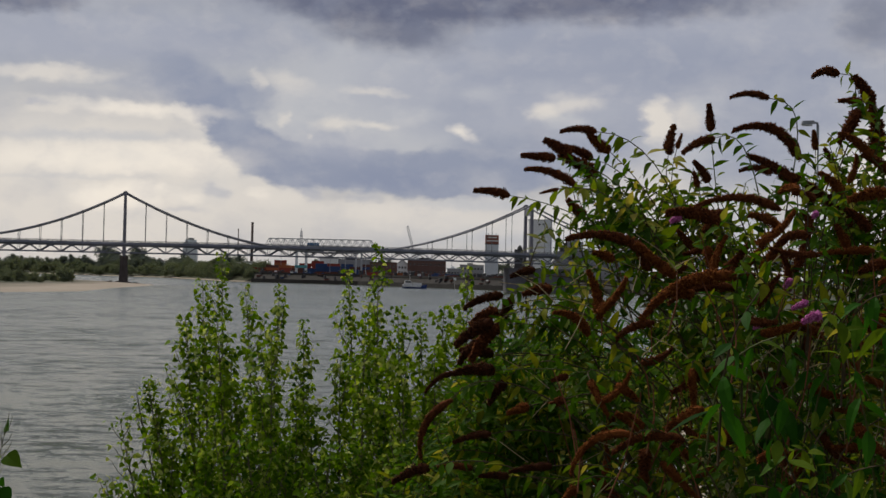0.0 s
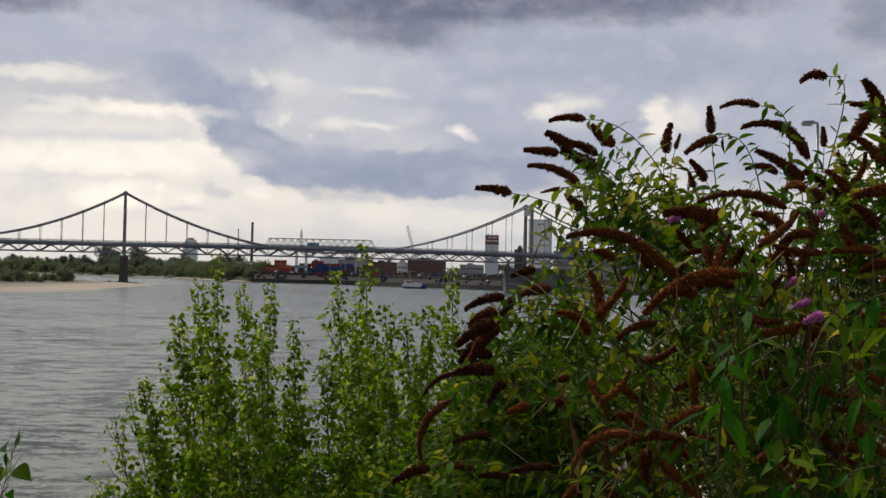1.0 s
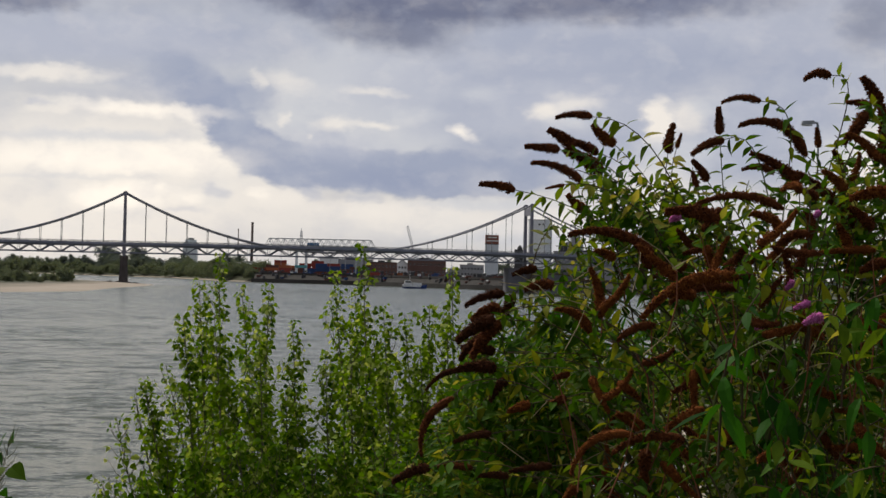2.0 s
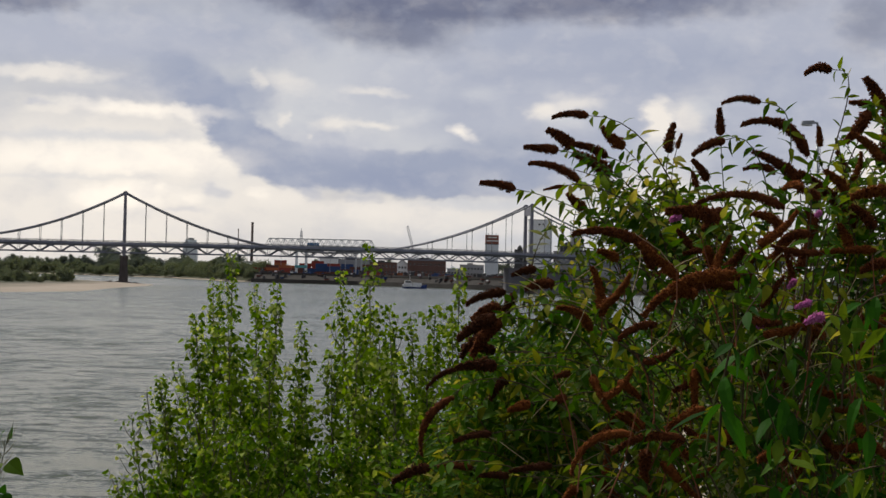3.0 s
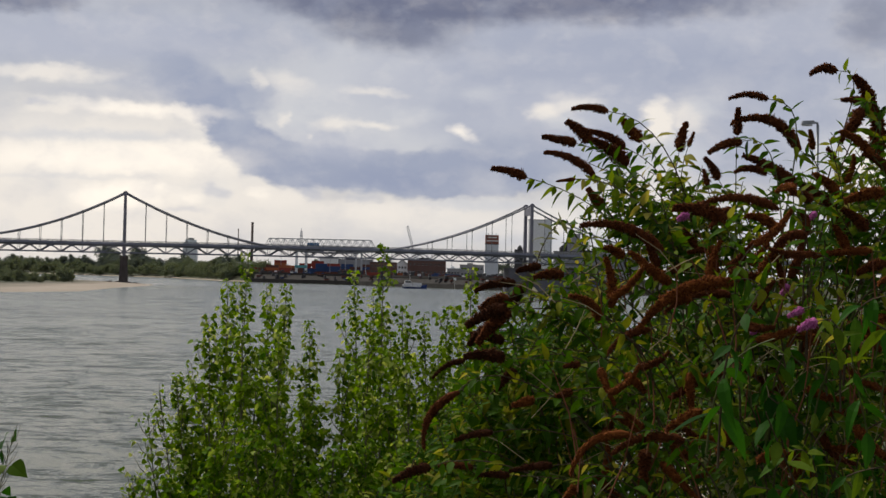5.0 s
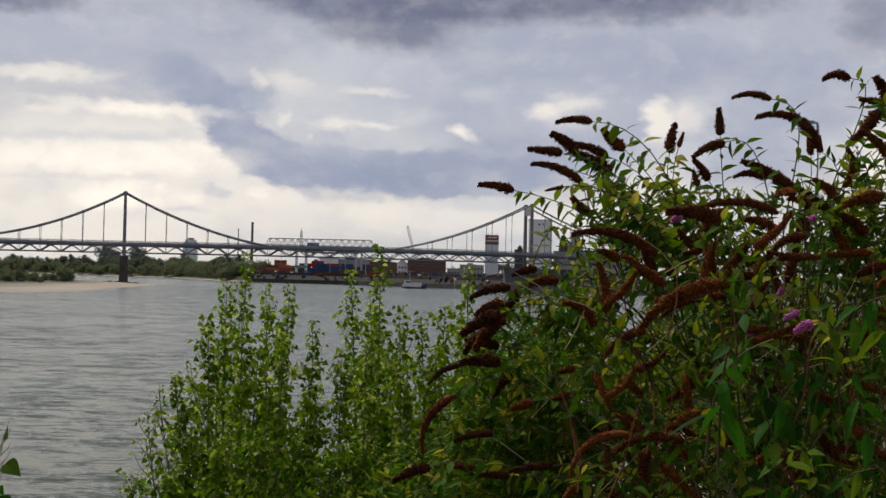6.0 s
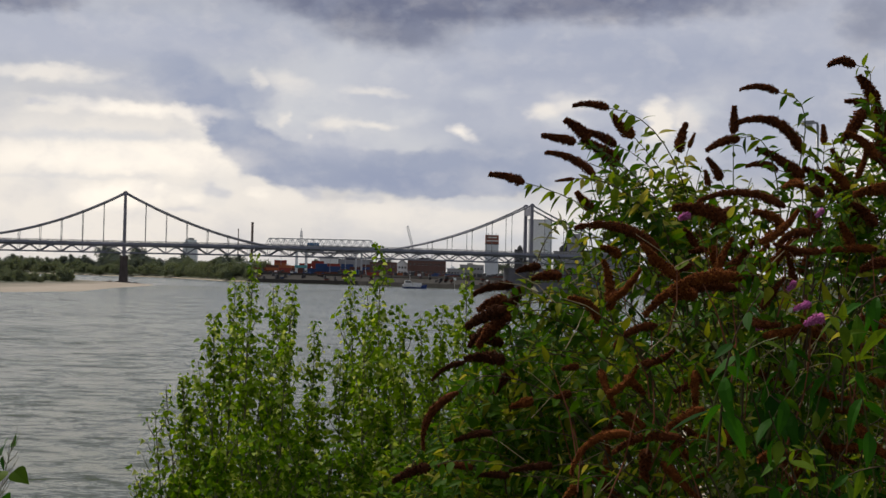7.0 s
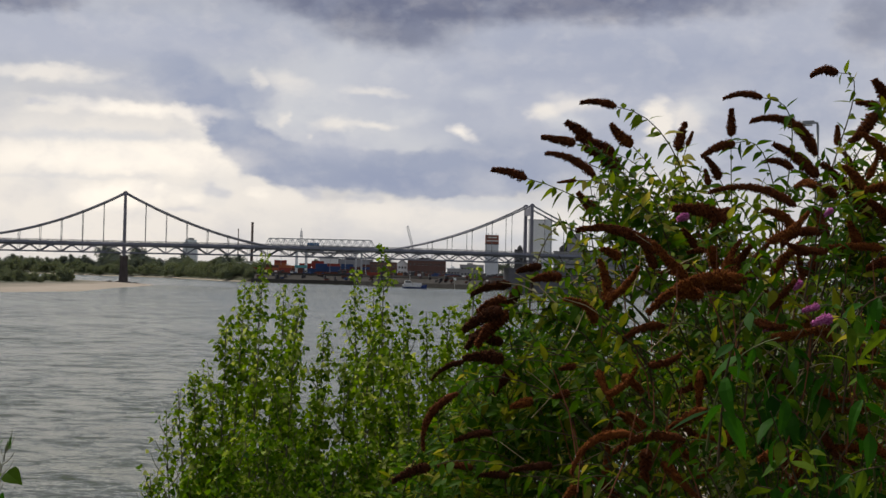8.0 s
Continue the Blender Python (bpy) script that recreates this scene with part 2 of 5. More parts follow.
BUSH_LEAF = leafy("bush_leaf", (0.018, 0.052, 0.003), (0.056, 0.135, 0.005), (0.20, 0.22, 0.014), 0.48)
DARK_LEAF = leafy("dark_leaf", (0.010, 0.050, 0.003), (0.028, 0.112, 0.006), (0.11, 0.18, 0.012), 0.46, gloss=0.08)
PALE_LEAF = leafy("pale_bush_leaf", (0.06, 0.115, 0.005), (0.15, 0.22, 0.010), (0.42, 0.37, 0.08), 0.5)
# whitish leaves: felted undersides, and sky-lit highlights painted as leaf colour
WHITISH_LEAF = leafy("whitish_bush_leaf", (0.16, 0.19, 0.08), (0.27, 0.29, 0.16), (0.42, 0.40, 0.28), 0.35)
POPLAR_LEAF = leafy("poplar_leaf", (0.026, 0.088, 0.002), (0.17, 0.29, 0.003), (0.54, 0.60, 0.20), 0.5)
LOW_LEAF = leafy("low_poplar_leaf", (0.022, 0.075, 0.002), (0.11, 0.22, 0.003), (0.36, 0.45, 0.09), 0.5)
# far trees: the haze of distance is put into this pale blue-grey leaf colour
HAZED_LEAF = leafy("hazed_tree_leaf", (0.115, 0.145, 0.165), (0.155, 0.188, 0.202), (0.20, 0.225, 0.22), 0.4)
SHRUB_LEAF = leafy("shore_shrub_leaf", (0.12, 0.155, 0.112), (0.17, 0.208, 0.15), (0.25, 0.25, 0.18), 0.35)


def flower(name, low, mid, high):
    m = Mat(name, mid, 0.9)
    m.b.inputs["Specular IOR Level"].default_value = 0.08
    g = m.t.nodes.new("ShaderNodeNewGeometry").outputs["Random Per Island"]
    m.base(m.ramp(g, [(0.0, low), (0.45, mid), (0.95, high)]))
    m.bump(m.noise(160.0), 0.4, 0.002)
    return m.m


SEED = flower("brown_seed_spike", (0.028, 0.008, 0.004), (0.080, 0.023, 0.008), (0.18, 0.06, 0.018))
DARK_SEED = flower("dark_seed_spike", (0.014, 0.005, 0.003), (0.040, 0.013, 0.006), (0.095, 0.034, 0.012))
RUST = flower("rusty_seed_spike", (0.045, 0.011, 0.004), (0.125, 0.034, 0.008), (0.24, 0.085, 0.018))
PINK = flower("pink_blossom", (0.24, 0.04, 0.15), (0.46, 0.10, 0.32), (0.60, 0.24, 0.48))
STEM = worn("green_stem", (0.09, 0.105, 0.03), 0.6, 30, 0.3, dist=0.002)
WOOD = worn("bush_wood", (0.075, 0.052, 0.028), 0.8, 20, 0.35, dist=0.003)
RED_STEM = worn("red_brown_stem", (0.17, 0.055, 0.022), 0.7, 20, 0.3, dist=0.002)
DRY = worn("dry_stalk", (0.34, 0.27, 0.15), 0.8, 20, 0.3, dist=0.003)
BARK = worn("poplar_bark", (0.13, 0.12, 0.07), 0.8, 10, 0.35, dist=0.004)

STEEL = worn("bridge_steel", (0.185, 0.185, 0.225), 0.5, 0.15, 0.2)
GIRDER = worn("bridge_girder", (0.20, 0.215, 0.265), 0.6, 0.1, 0.25)
FASCIA = worn("deck_fascia", (0.23, 0.245, 0.31), 0.6, 0.1, 0.25)
CABLE = worn("bridge_cable", (0.33, 0.33, 0.365), 0.55, 0.2, 0.2)
HANGER = worn("hanger_rod", (0.20, 0.205, 0.215), 0.5, 0.3, 0.2)
PIER = worn("pier_stone", (0.10, 0.085, 0.08), 0.9, 0.25, 0.35, dist=0.05)
ABUTMENT = worn("abutment_stone", (0.14, 0.14, 0.16), 0.9, 0.12, 0.3, dist=0.05)
ASPHALT = worn("asphalt", (0.05, 0.05, 0.052), 0.9, 0.5, 0.2)
QUAY = worn("quay_stone", (0.04, 0.037, 0.036), 0.9, 0.12, 0.35, dist=0.05)
CONCRETE = worn("concrete", (0.36, 0.36, 0.35), 0.85, 0.15, 0.2)
WHITE = worn("white_cladding", (0.80, 0.81, 0.82), 0.6, 0.08, 0.12)
SILO = worn("silo_grey", (0.68, 0.71, 0.75), 0.6, 0.06, 0.12)
BRICK = worn("red_brick", (0.15, 0.085, 0.072), 0.9, 0.15, 0.3)
RUSTY = worn("red_brown_panel", (0.25, 0.09, 0.065), 0.7, 0.12, 0.25)
SLATE = worn("dark_roof", (0.07, 0.07, 0.075), 0.8, 0.15, 0.25)
GREYWALL = worn("grey_plaster", (0.32, 0.32, 0.34), 0.85, 0.1, 0.2)
COPPER = worn("pale_green_cladding", (0.74, 0.78, 0.78), 0.7, 0.15, 0.15)
CRANE = worn("crane_steel", (0.42, 0.44, 0.47), 0.55, 0.15, 0.2)
CRANE_BLUE = worn("crane_blue", (0.10, 0.22, 0.40), 0.5, 0.15, 0.2)
CRANE_TEAL = worn("crane_teal", (0.10, 0.36, 0.38), 0.5, 0.15, 0.2)
CHIMNEY = worn("chimney_brick", (0.13, 0.10, 0.09), 0.9, 0.2, 0.25)
HULL_BLUE = worn("boat_hull_blue", (0.03, 0.06, 0.22), 0.35, 0.4, 0.2)
HULL_WHITE = worn("boat_white", (0.72, 0.73, 0.74), 0.4, 0.3, 0.12)
LAMP_GREY = worn("lamp_grey", (0.27, 0.29, 0.31), 0.45, 2.0, 0.15, 0.4)
BOX_RED = worn("container_red", (0.30, 0.055, 0.04), 0.55, 0.2, 0.25)
BOX_BLUE = worn("container_blue", (0.035, 0.075, 0.20), 0.55, 0.2, 0.25)
BOX_BROWN = worn("container_brown", (0.14, 0.06, 0.045), 0.6, 0.2, 0.25)
BOX_GREY = worn("container_grey", (0.30, 0.31, 0.32), 0.55, 0.2, 0.25)
BOX_ORANGE = worn("container_orange", (0.42, 0.13, 0.05), 0.55, 0.2, 0.25)
GLASS_DARK = Mat("window_glass", (0.03, 0.035, 0.04), 0.12).m


def water_material():
    m = Mat("river_water", (0.075, 0.082, 0.075), 0.2)
    m.b.inputs["IOR"].default_value = 1.215
    silt = m.ramp(m.noise(0.012, 4), [(0.35, (0.040, 0.050, 0.024)), (0.65, (0.054, 0.068, 0.034))])
    m.base(silt)
    # the slope of the surface at five sizes of wave; gusts leave calmer and rougher patches
    gust = m.ramp(m.noise(0.15, 3, 0.6, (0.45, 0.8, 1)), [(0.34, (0.8, 0.8, 0)), (0.6, (1.35, 1.35, 0))])
    total = None
    for scale, detail, lean, stretch in ((0.04, 2, 0.18, (0.8, 1.0, 1)), (0.16, 4, 0.34, (1.1, 0.75, 1)), (0.8, 3, 0.72, (0.6, 0.8, 1)), (4.0, 3, 0.6, (0.7, 1.0, 1)), (14.0, 2, 0.35, (0.8, 1.0, 1))):
        f = m.noise(scale, detail, 0.6, stretch)
        tex_node = f.node
        v = m.t.nodes.new("ShaderNodeVectorMath")
        v.operation = "SUBTRACT"
        m.t.links.new(tex_node.outputs["Color"], v.inputs[0])
        v.inputs[1].default_value = (0.5, 0.5, 0.5)
        w = m.t.nodes.new("ShaderNodeVectorMath")
        w.operation = "MULTIPLY"
        m.t.links.new(v.outputs[0], w.inputs[0])
        w.inputs[1].default_value = (lean, lean, 0)
        if total is None:
            total = w.outputs[0]
        else:
            a = m.t.nodes.new("ShaderNodeVectorMath")
            m.t.links.new(total, a.inputs[0])
            m.t.links.new(w.outputs[0], a.inputs[1])
            total = a.outputs[0]
    g = m.t.nodes.new("ShaderNodeVectorMath")
    g.operation = "MULTIPLY"
    m.t.links.new(total, g.inputs[0])
    m.t.links.new(gust, g.inputs[1])
    up = m.t.nodes.new("ShaderNodeVectorMath")
    m.t.links.new(g.outputs[0], up.inputs[0])
    up.inputs[1].default_value = (0, 0, 1)
    nrm = m.t.nodes.new("ShaderNodeVectorMath")
    nrm.operation = "NORMALIZE"
    m.t.links.new(up.outputs[0], nrm.inputs[0])
    m.t.links.new(nrm.outputs[0], m.b.inputs["Normal"])
    return m.m


def ground_material():
    m = Mat("bank_ground", (0.2, 0.18, 0.13), 0.95)
    s = m.t.nodes.new("ShaderNodeSeparateXYZ")
    m.t.links.new(m.coord, s.inputs[0])
    sand = m.ramp(m.noise(0.05), [(0.3, (0.29, 0.24, 0.19)), (0.7, (0.41, 0.35, 0.285))])
    sand = m.mix(0.5, sand, m.ramp(m.noise(2.0), [(0.3, (0.7, 0.7, 0.7)), (0.7, (1, 1, 1))]), "MULTIPLY")
    grass = m.ramp(m.noise(0.08), [(0.3, (0.03, 0.042, 0.02)), (0.6, (0.055, 0.058, 0.028)), (0.8, (0.095, 0.075, 0.042))])
    grass = m.mix(0.6, grass, m.ramp(m.noise(4.0), [(0.3, (0.6, 0.6, 0.6)), (0.7, (1.1, 1.1, 1))]), "MULTIPLY")
    r = m.t.nodes.new("ShaderNodeMapRange")
    r.inputs["From Min"].default_value, r.inputs["From Max"].default_value = 0.9, 1.25
    add = m.t.nodes.new("ShaderNodeMath")
    add.operation = "MULTIPLY_ADD"
    m.t.links.new(m.noise(0.04), add.inputs[0])
    add.inputs[1].default_value = 0.6
    add.inputs[2].default_value = -0.3
    add2 = m.t.nodes.new("ShaderNodeMath")
    m.t.links.new(add.outputs[0], add2.inputs[0])
    m.t.links.new(s.outputs[2], add2.inputs[1])
    m.t.links.new(add2.outputs[0], r.inputs["Value"])
    m.base(m.mix(r.outputs[0], sand, grass)).bump(m.noise(1.5), 0.5, 0.05)
    return m.m


WATER, GROUND = water_material(), ground_material()

# ------------------------------------------------------------------ mesh helpers


class Geo:
    """Collects vertices and faces of one part."""

    def __init__(self):
        self.v, self.f = [], []

    def add(self, verts, faces):
        n = len(self.v)
        self.v.extend([tuple(p) for p in verts])
        self.f.extend([tuple(i + n for i in face) for face in faces])
        return self

    def box(self, x0, y0, z0, x1, y1, z1):
        v = [(x, y, z) for z in (z0, z1) for y in (y0, y1) for x in (x0, x1)]
        return self.add(v, [(0, 2, 3, 1), (4, 5, 7, 6), (0, 1, 5, 4), (2, 6, 7, 3), (0, 4, 6, 2), (1, 3, 7, 5)])

    def beam(self, a, b, w, h=None):
        """A straight square bar from a to b."""
        a, b = Vector(a), Vector(b)
        d = (b - a).normalized()
        side = d.cross(Vector((0, 0, 1)))
        side = Vector((1, 0, 0)) if side.length < 1e-4 else side.normalized()
        up = side.cross(d).normalized()
        s, u = side * w / 2, up * (h or w) / 2
        v = [p + k * s + j * u for p in (a, b) for k, j in ((-1, -1), (1, -1), (1, 1), (-1, 1))]
        return self.add(v, [(0, 1, 2, 3), (7, 6, 5, 4), (0, 4, 5, 1), (1, 5, 6, 2), (2, 6, 7, 3), (3, 7, 4, 0)])

    def tube(self, points, radii, sides=6):
        """A round bar along points, tapering by radii."""
        pts = [Vector(p) for p in points]
        if isinstance(radii, (int, float)):
            radii = [radii] * len(pts)
        rings = []
        for i, p in enumerate(pts):
            d = (pts[min(i + 1, len(pts) - 1)] - pts[max(i - 1, 0)]).normalized()
            side = d.cross(Vector((0.13, 0.97, 0.2))).normalized()
            up = side.cross(d)
            rings.append([p + radii[i] * (math.cos(a) * side + math.sin(a) * up)
                          for a in (2 * math.pi * k / sides for k in range(sides))])
        v = [q for ring in rings for q in ring]
        f = [(i * sides + k, i * sides + (k + 1) % sides, (i + 1) * sides + (k + 1) % sides, (i + 1) * sides + k)
             for i in range(len(pts) - 1) for k in range(sides)]
        f.append(tuple(range(sides - 1, -1, -1)))
        f.append(tuple((len(pts) - 1) * sides + k for k in range(sides)))
        return self.add(v, f)

    def lathe(self, profile, sides=16, centre=(0, 0, 0)):
        """A round body about the upright axis; profile rows of radius, height."""
        cx, cy, cz = centre
        v = [(cx + r * math.cos(2 * math.pi * k / sides), cy + r * math.sin(2 * math.pi * k / sides), cz + z)
             for r, z in profile for k in range(sides)]
        f = [(i * sides + k, i * sides + (k + 1) % sides, (i + 1) * sides + (k + 1) % sides, (i + 1) * sides + k)
             for i in range(len(profile) - 1) for k in range(sides)]
        f.append(tuple(range(sides - 1, -1, -1)))
        f.append(tuple((len(profile) - 1) * sides + k for k in range(sides)))
        return self.add(v, f)

    def prism(self, outline, y0, y1):
        """An outline in x and z, carried from y0 to y1."""
        n = len(outline)
        v = [(x, y, z) for y in (y0, y1) for x, z in outline]
        f = [(k, (k + 1) % n, n + (k + 1) % n, n + k) for k in range(n)]
        f += [tuple(range(n - 1, -1, -1)), tuple(range(n, 2 * n))]
        return self.add(v, f)

    def mesh(self, name, material, smooth=False):
        me = bpy.data.meshes.new(name)
        me.from_pydata(self.v, [], self.f)
        me.materials.append(material)
        if smooth:
            me.polygons.foreach_set("use_smooth", [True] * len(me.polygons))
        me.update()
        return me


def part(name, geo, material, parent=None, label="", at=None, smooth=False, kind=""):
    me = geo if isinstance(geo, bpy.types.Mesh) else geo.mesh(name, material, smooth)
    ob = new(name, me)
    ob.parent = parent
    if at is not None:
        ob.matrix_basis = at
    return tagged(ob, label, kind=kind)


def thing(name, label, category, at=None, group="", kind=""):
    ob = new(name)
    ob.empty_display_size = 0.1
    if at is not None:
        ob.matrix_basis = at
    return tagged(ob, label, category, group, kind)


# ------------------------------------------------------------------ ground and river
FAR_X = [-2600, -1000, -517, -348, -250, -209, -73, 28, 115, 214, 500, 2600]
FAR_Y = [3765, 3388, 2705, 2387, 2003, 1803, 1672, 1425, 1280, 1054, 843, 602]
SPIT_Y = [557, 580, 602, 678, 828, 964, 1084, 1152, 1280, 1431, 1657, 1882]
SPIT_X = [-600, -200, -142, -131, -146, -155, -166, -182, -235, -290, -380, -520]


def ground_height(x, y):
    shore = 42 + max(0.0, x - 6) * 9
    near = min(6.4, 0.173 * (min(shore, 390) - y))
    s = y - np.interp(x, FAR_X, FAR_Y)
    top = np.interp(x, [-340, -250], [4.0, 9.0])
    far = min(top, s * 0.40) if x > -180 else min(top, s * 0.3)
    spit = -2.5
    if 557 < y < 1882:
        d = np.interp(y, SPIT_Y, SPIT_X) - x
        spit = min(1.0 + 0.012 * max(0, d - 30), 0.045 * d, 2.2)
    return float(max(near, far, spit, -2.5))


def build_ground():
    ys = np.concatenate([np.arange(-60, 0, 6), np.arange(0, 60, 1.5), np.arange(60, 540, 18), np.arange(540, 1300, 7),
                         np.arange(1300, 1960, 12), np.arange(1960, 3900, 39), np.arange(3900, 4901, 230)])
    xs = np.concatenate([np.arange(-2600, -600, 80), np.arange(-600, -200, 10), np.arange(-200, -20, 4), np.arange(-20, 24, 2),
                         np.arange(24, 250, 6), np.arange(250, 2601, 80)])
    v = [(float(x), float(y), ground_height(x, y)) for y in ys for x in xs]
    n = len(xs)
    f = [(j * n + i, j * n + i + 1, (j + 1) * n + i + 1, (j + 1) * n + i)
         for j in range(len(ys) - 1) for i in range(n - 1)]
    g = Geo()
    g.v, g.f = v, f
    tagged(part("ground", g, GROUND, smooth=True), "grassy river bank and pale sandbank beside the river", "ground", kind="structure")
    w = Geo().add([(-2600, 12, 0), (2600, 12, 0), (2600, 4200, 0), (-2600, 4200, 0)], [(0, 1, 2, 3)])
    return tagged(part("water", w, WATER), "grey rippled river water under a cloudy sky", "river", kind="structure")


RIVER = build_ground()

# ------------------------------------------------------------------ suspension bridge
# local x runs along the near cable plane from one pylon to the other, y across the deck
PANEL, WIDE, DECK, TOP = 12.5, 18.5, 25.5, 55.0


def crown(i):
    """The roadway is slightly arched over the river."""
    return DECK + 0.5 * (1 - ((i - 10) / 10) ** 2) if 0 <= i <= 20 else DECK + (0.03 * i if i < 0 else -0.05 * (i - 20))


def cable_height(i):
    if 0 <= i <= 20:
        return DECK - 3.6 + (TOP - DECK + 3.6) * ((i - 10) / 10) ** 2
    j = -i if i < 0 else i - 20
    return crown(i) + 0.3 + (TOP - DECK - 0.3) * max(0.0, (8.6 - j) / 8.6) ** 2


def build_bridge():
    bridge = thing("suspension_bridge", "grey steel suspension bridge with truss deck over the river", "bridge",
                   Matrix.Translation((-191.69, 1126.0, 0)) @ pose(0, 0, 0, 0, 0, 9.465))
    first, last = -22, 44
    deck = Geo()
    for i in range(first, last):
        x0, x1, z = i * PANEL, (i + 1) * PANEL, crown(i + 0.5)
        deck.box(x0, -1.6, z - 1.3, x1, WIDE + 1.6, z - 0.75)
    part("deck", deck, ASPHALT, bridge)
    for y, name in ((-1.7, "fascia"), (WIDE + 1.7, "fascia")):
        g = Geo()
        for i in range(first, last):
            a, b = crown(i), crown(i + 1)
            g.beam((i * PANEL, y, a - 1.45), ((i + 1) * PANEL, y, b - 1.45), 0.35, 1.5)
        part(name, g, FASCIA, bridge)
        r = Geo()
        for i in range(first, last):
            a, b = crown(i), crown(i + 1)
            for h in (0.25, -0.2):
                r.beam((i * PANEL, y, a + h), ((i + 1) * PANEL, y, b + h), 0.14, 0.16)
            for k in range(5):
                t = k / 5
                z = a + (b - a) * t
                r.beam(((i + t) * PANEL, y, z - 0.8), ((i + t) * PANEL, y, z + 0.3), 0.14)
        part("railing", r, HANGER, bridge, "thin grey bridge railing")
    for y in (0.0, WIDE):
        for name, dz, size in (("top_chord", -2.7, 0.8), ("bottom_chord", -6.9, 0.75)):
            g = Geo()
            for i in range(first, last):
                g.beam((i * PANEL, y, crown(i) + dz), ((i + 1) * PANEL, y, crown(i + 1) + dz), 0.7, size)
            part(name, g, GIRDER, bridge)
        for i in range(first, last):
            for k, (p, q) in enumerate(((i, i + 0.5), (i + 0.5, i + 1))):
                a = (p * PANEL, y, crown(p) - (6.8 if k == 0 else 2.8))
                b = (q * PANEL, y, crown(q) - (2.8 if k == 0 else 6.8))
                part("diagonal", Geo().beam(a, b, 0.5, 0.62), GIRDER, bridge)
            part("web_post", Geo().beam((i * PANEL, y, crown(i) - 2.8), (i * PANEL, y, crown(i) - 6.8), 0.26), GIRDER, bridge)
            g = Geo().box((i + 0.5) * PANEL - 1.5, y - 0.38, crown(i + 0.5) - 3.7, (i + 0.5) * PANEL + 1.5, y + 0.38, crown(i + 0.5) - 2.7)
            part("gusset", g, GIRDER, bridge)
    for k in range(first * 2, last * 2):
        i = k / 2
        part("floor_beam", Geo().box(i * PANEL - 0.2, 0.4, crown(i) - 3.0, i * PANEL + 0.2, WIDE - 0.4, crown(i) - 1.3), GIRDER, bridge)
        if k % 2 == 0:
            part("wind_brace", Geo().beam((i * PANEL, 0.4, crown(i) - 6.9), ((i + 1) * PANEL, WIDE - 0.4, crown(i + 1) - 6.9), 0.25), GIRDER, bridge)
    # cables and hangers
    for y in (0.0, WIDE):
        for name, lo, hi in (("side_cable", -9, 0), ("main_cable", 0, 20), ("side_cable", 20, 29)):
            pts = []
            for k in range(0, (hi - lo) * 3 + 1):
                i = lo + k / 3
                pts.append((i * PANEL, y, cable_height(i)))
            part(name, Geo().tube(pts, 0.52, 8), CABLE, bridge, smooth=True)
        for i in range(-8, 29):
            top, low = cable_height(i), crown(i)
            if i in (0, 20) or top < low + 0.8:
                continue
            g = Geo()
            for dx in (-0.14, 0.14):
                g.tube([(i * PANEL + dx, y, low - 1.0), (i * PANEL + dx, y, top)], 0.1, 5)
            g.box(i * PANEL - 0.35, y - 0.55, top - 0.75, i * PANEL + 0.35, y + 0.55, top + 0.55)
            part("hanger", g, HANGER, bridge)
    # pylons: two slender legs with a portal beam, and a saddle on each leg
    for i in (0, 20):
        x = i * PANEL
        pylon = part("pylon", Geo().box(x - 0.7, 1.2, TOP - 6.4, x + 0.7, WIDE - 1.2, TOP - 2.0)
                     .box(x - 0.6, 1.2, DECK - 3.0, x + 0.6, WIDE - 1.2, DECK - 1.5), STEEL, bridge)
        for y in (0.0, WIDE):
            leg = Geo()
            w0, w1 = 1.05, 0.85
            v = [(x + sx * w, y + sy * 1.1, z) for z, w in ((DECK - 9, w0), (TOP - 0.6, w1)) for sx, sy in ((-1, -1), (1, -1), (1, 1), (-1, 1))]
            leg.add(v, [(3, 2, 1, 0), (4, 5, 6, 7), (0, 1, 5, 4), (1, 2, 6, 5), (2, 3, 7, 6), (3, 0, 4, 7)])
            for z in (DECK + 4, DECK + 12, DECK + 20):
                leg.box(x - 1.02, y - 1.16, z, x + 1.02, y + 1.16, z + 0.3)
            part("pylon_leg", leg, STEEL, pylon)
            part("saddle", Geo().prism([(x - 1.9, TOP - 0.9), (x - 1.1, TOP + 0.4), (x, TOP + 0.9), (x + 1.1, TOP + 0.4), (x + 1.9, TOP - 0.9)],
                                       y - 0.8, y + 0.8), STEEL, pylon)
        # masonry pier with a cutwater at both ends, standing in the river
        pier = Geo()
        rings = []
        for z, s in ((-3, 2.95), (1.5, 2.8), (DECK - 11.0, 2.1), (DECK - 10.6, 2.5), (DECK - 8.9, 2.5)):
            rings.append([(x - s, 0, z), (x, -s * 1.2, z), (x + s, 0, z), (x + s, WIDE, z), (x, WIDE + s * 1.2, z), (x - s, WIDE, z)])
        v = [p for ring in rings for p in ring]
        f = [(r * 6 + k, r * 6 + (k + 1) % 6, r * 6 + 6 + (k + 1) % 6, r * 6 + 6 + k) for r in range(4) for k in range(6)]
        f += [(24, 25, 26, 27, 28, 29)]
        part("pier", pier.add(v, f), PIER, bridge, "dark weathered stone river pier")
    for i in (-10, -20, 30, 38):
        x = i * PANEL
        g = Geo().box(x - 1.7, -1.0, -3.0, x + 1.7, WIDE + 1.0, DECK - 8.6).box(x - 2.3, -1.6, DECK - 8.6, x + 2.3, WIDE + 1.6, DECK - 7.25)
        part("pier", g, PIER, bridge, "dark weathered stone river pier")
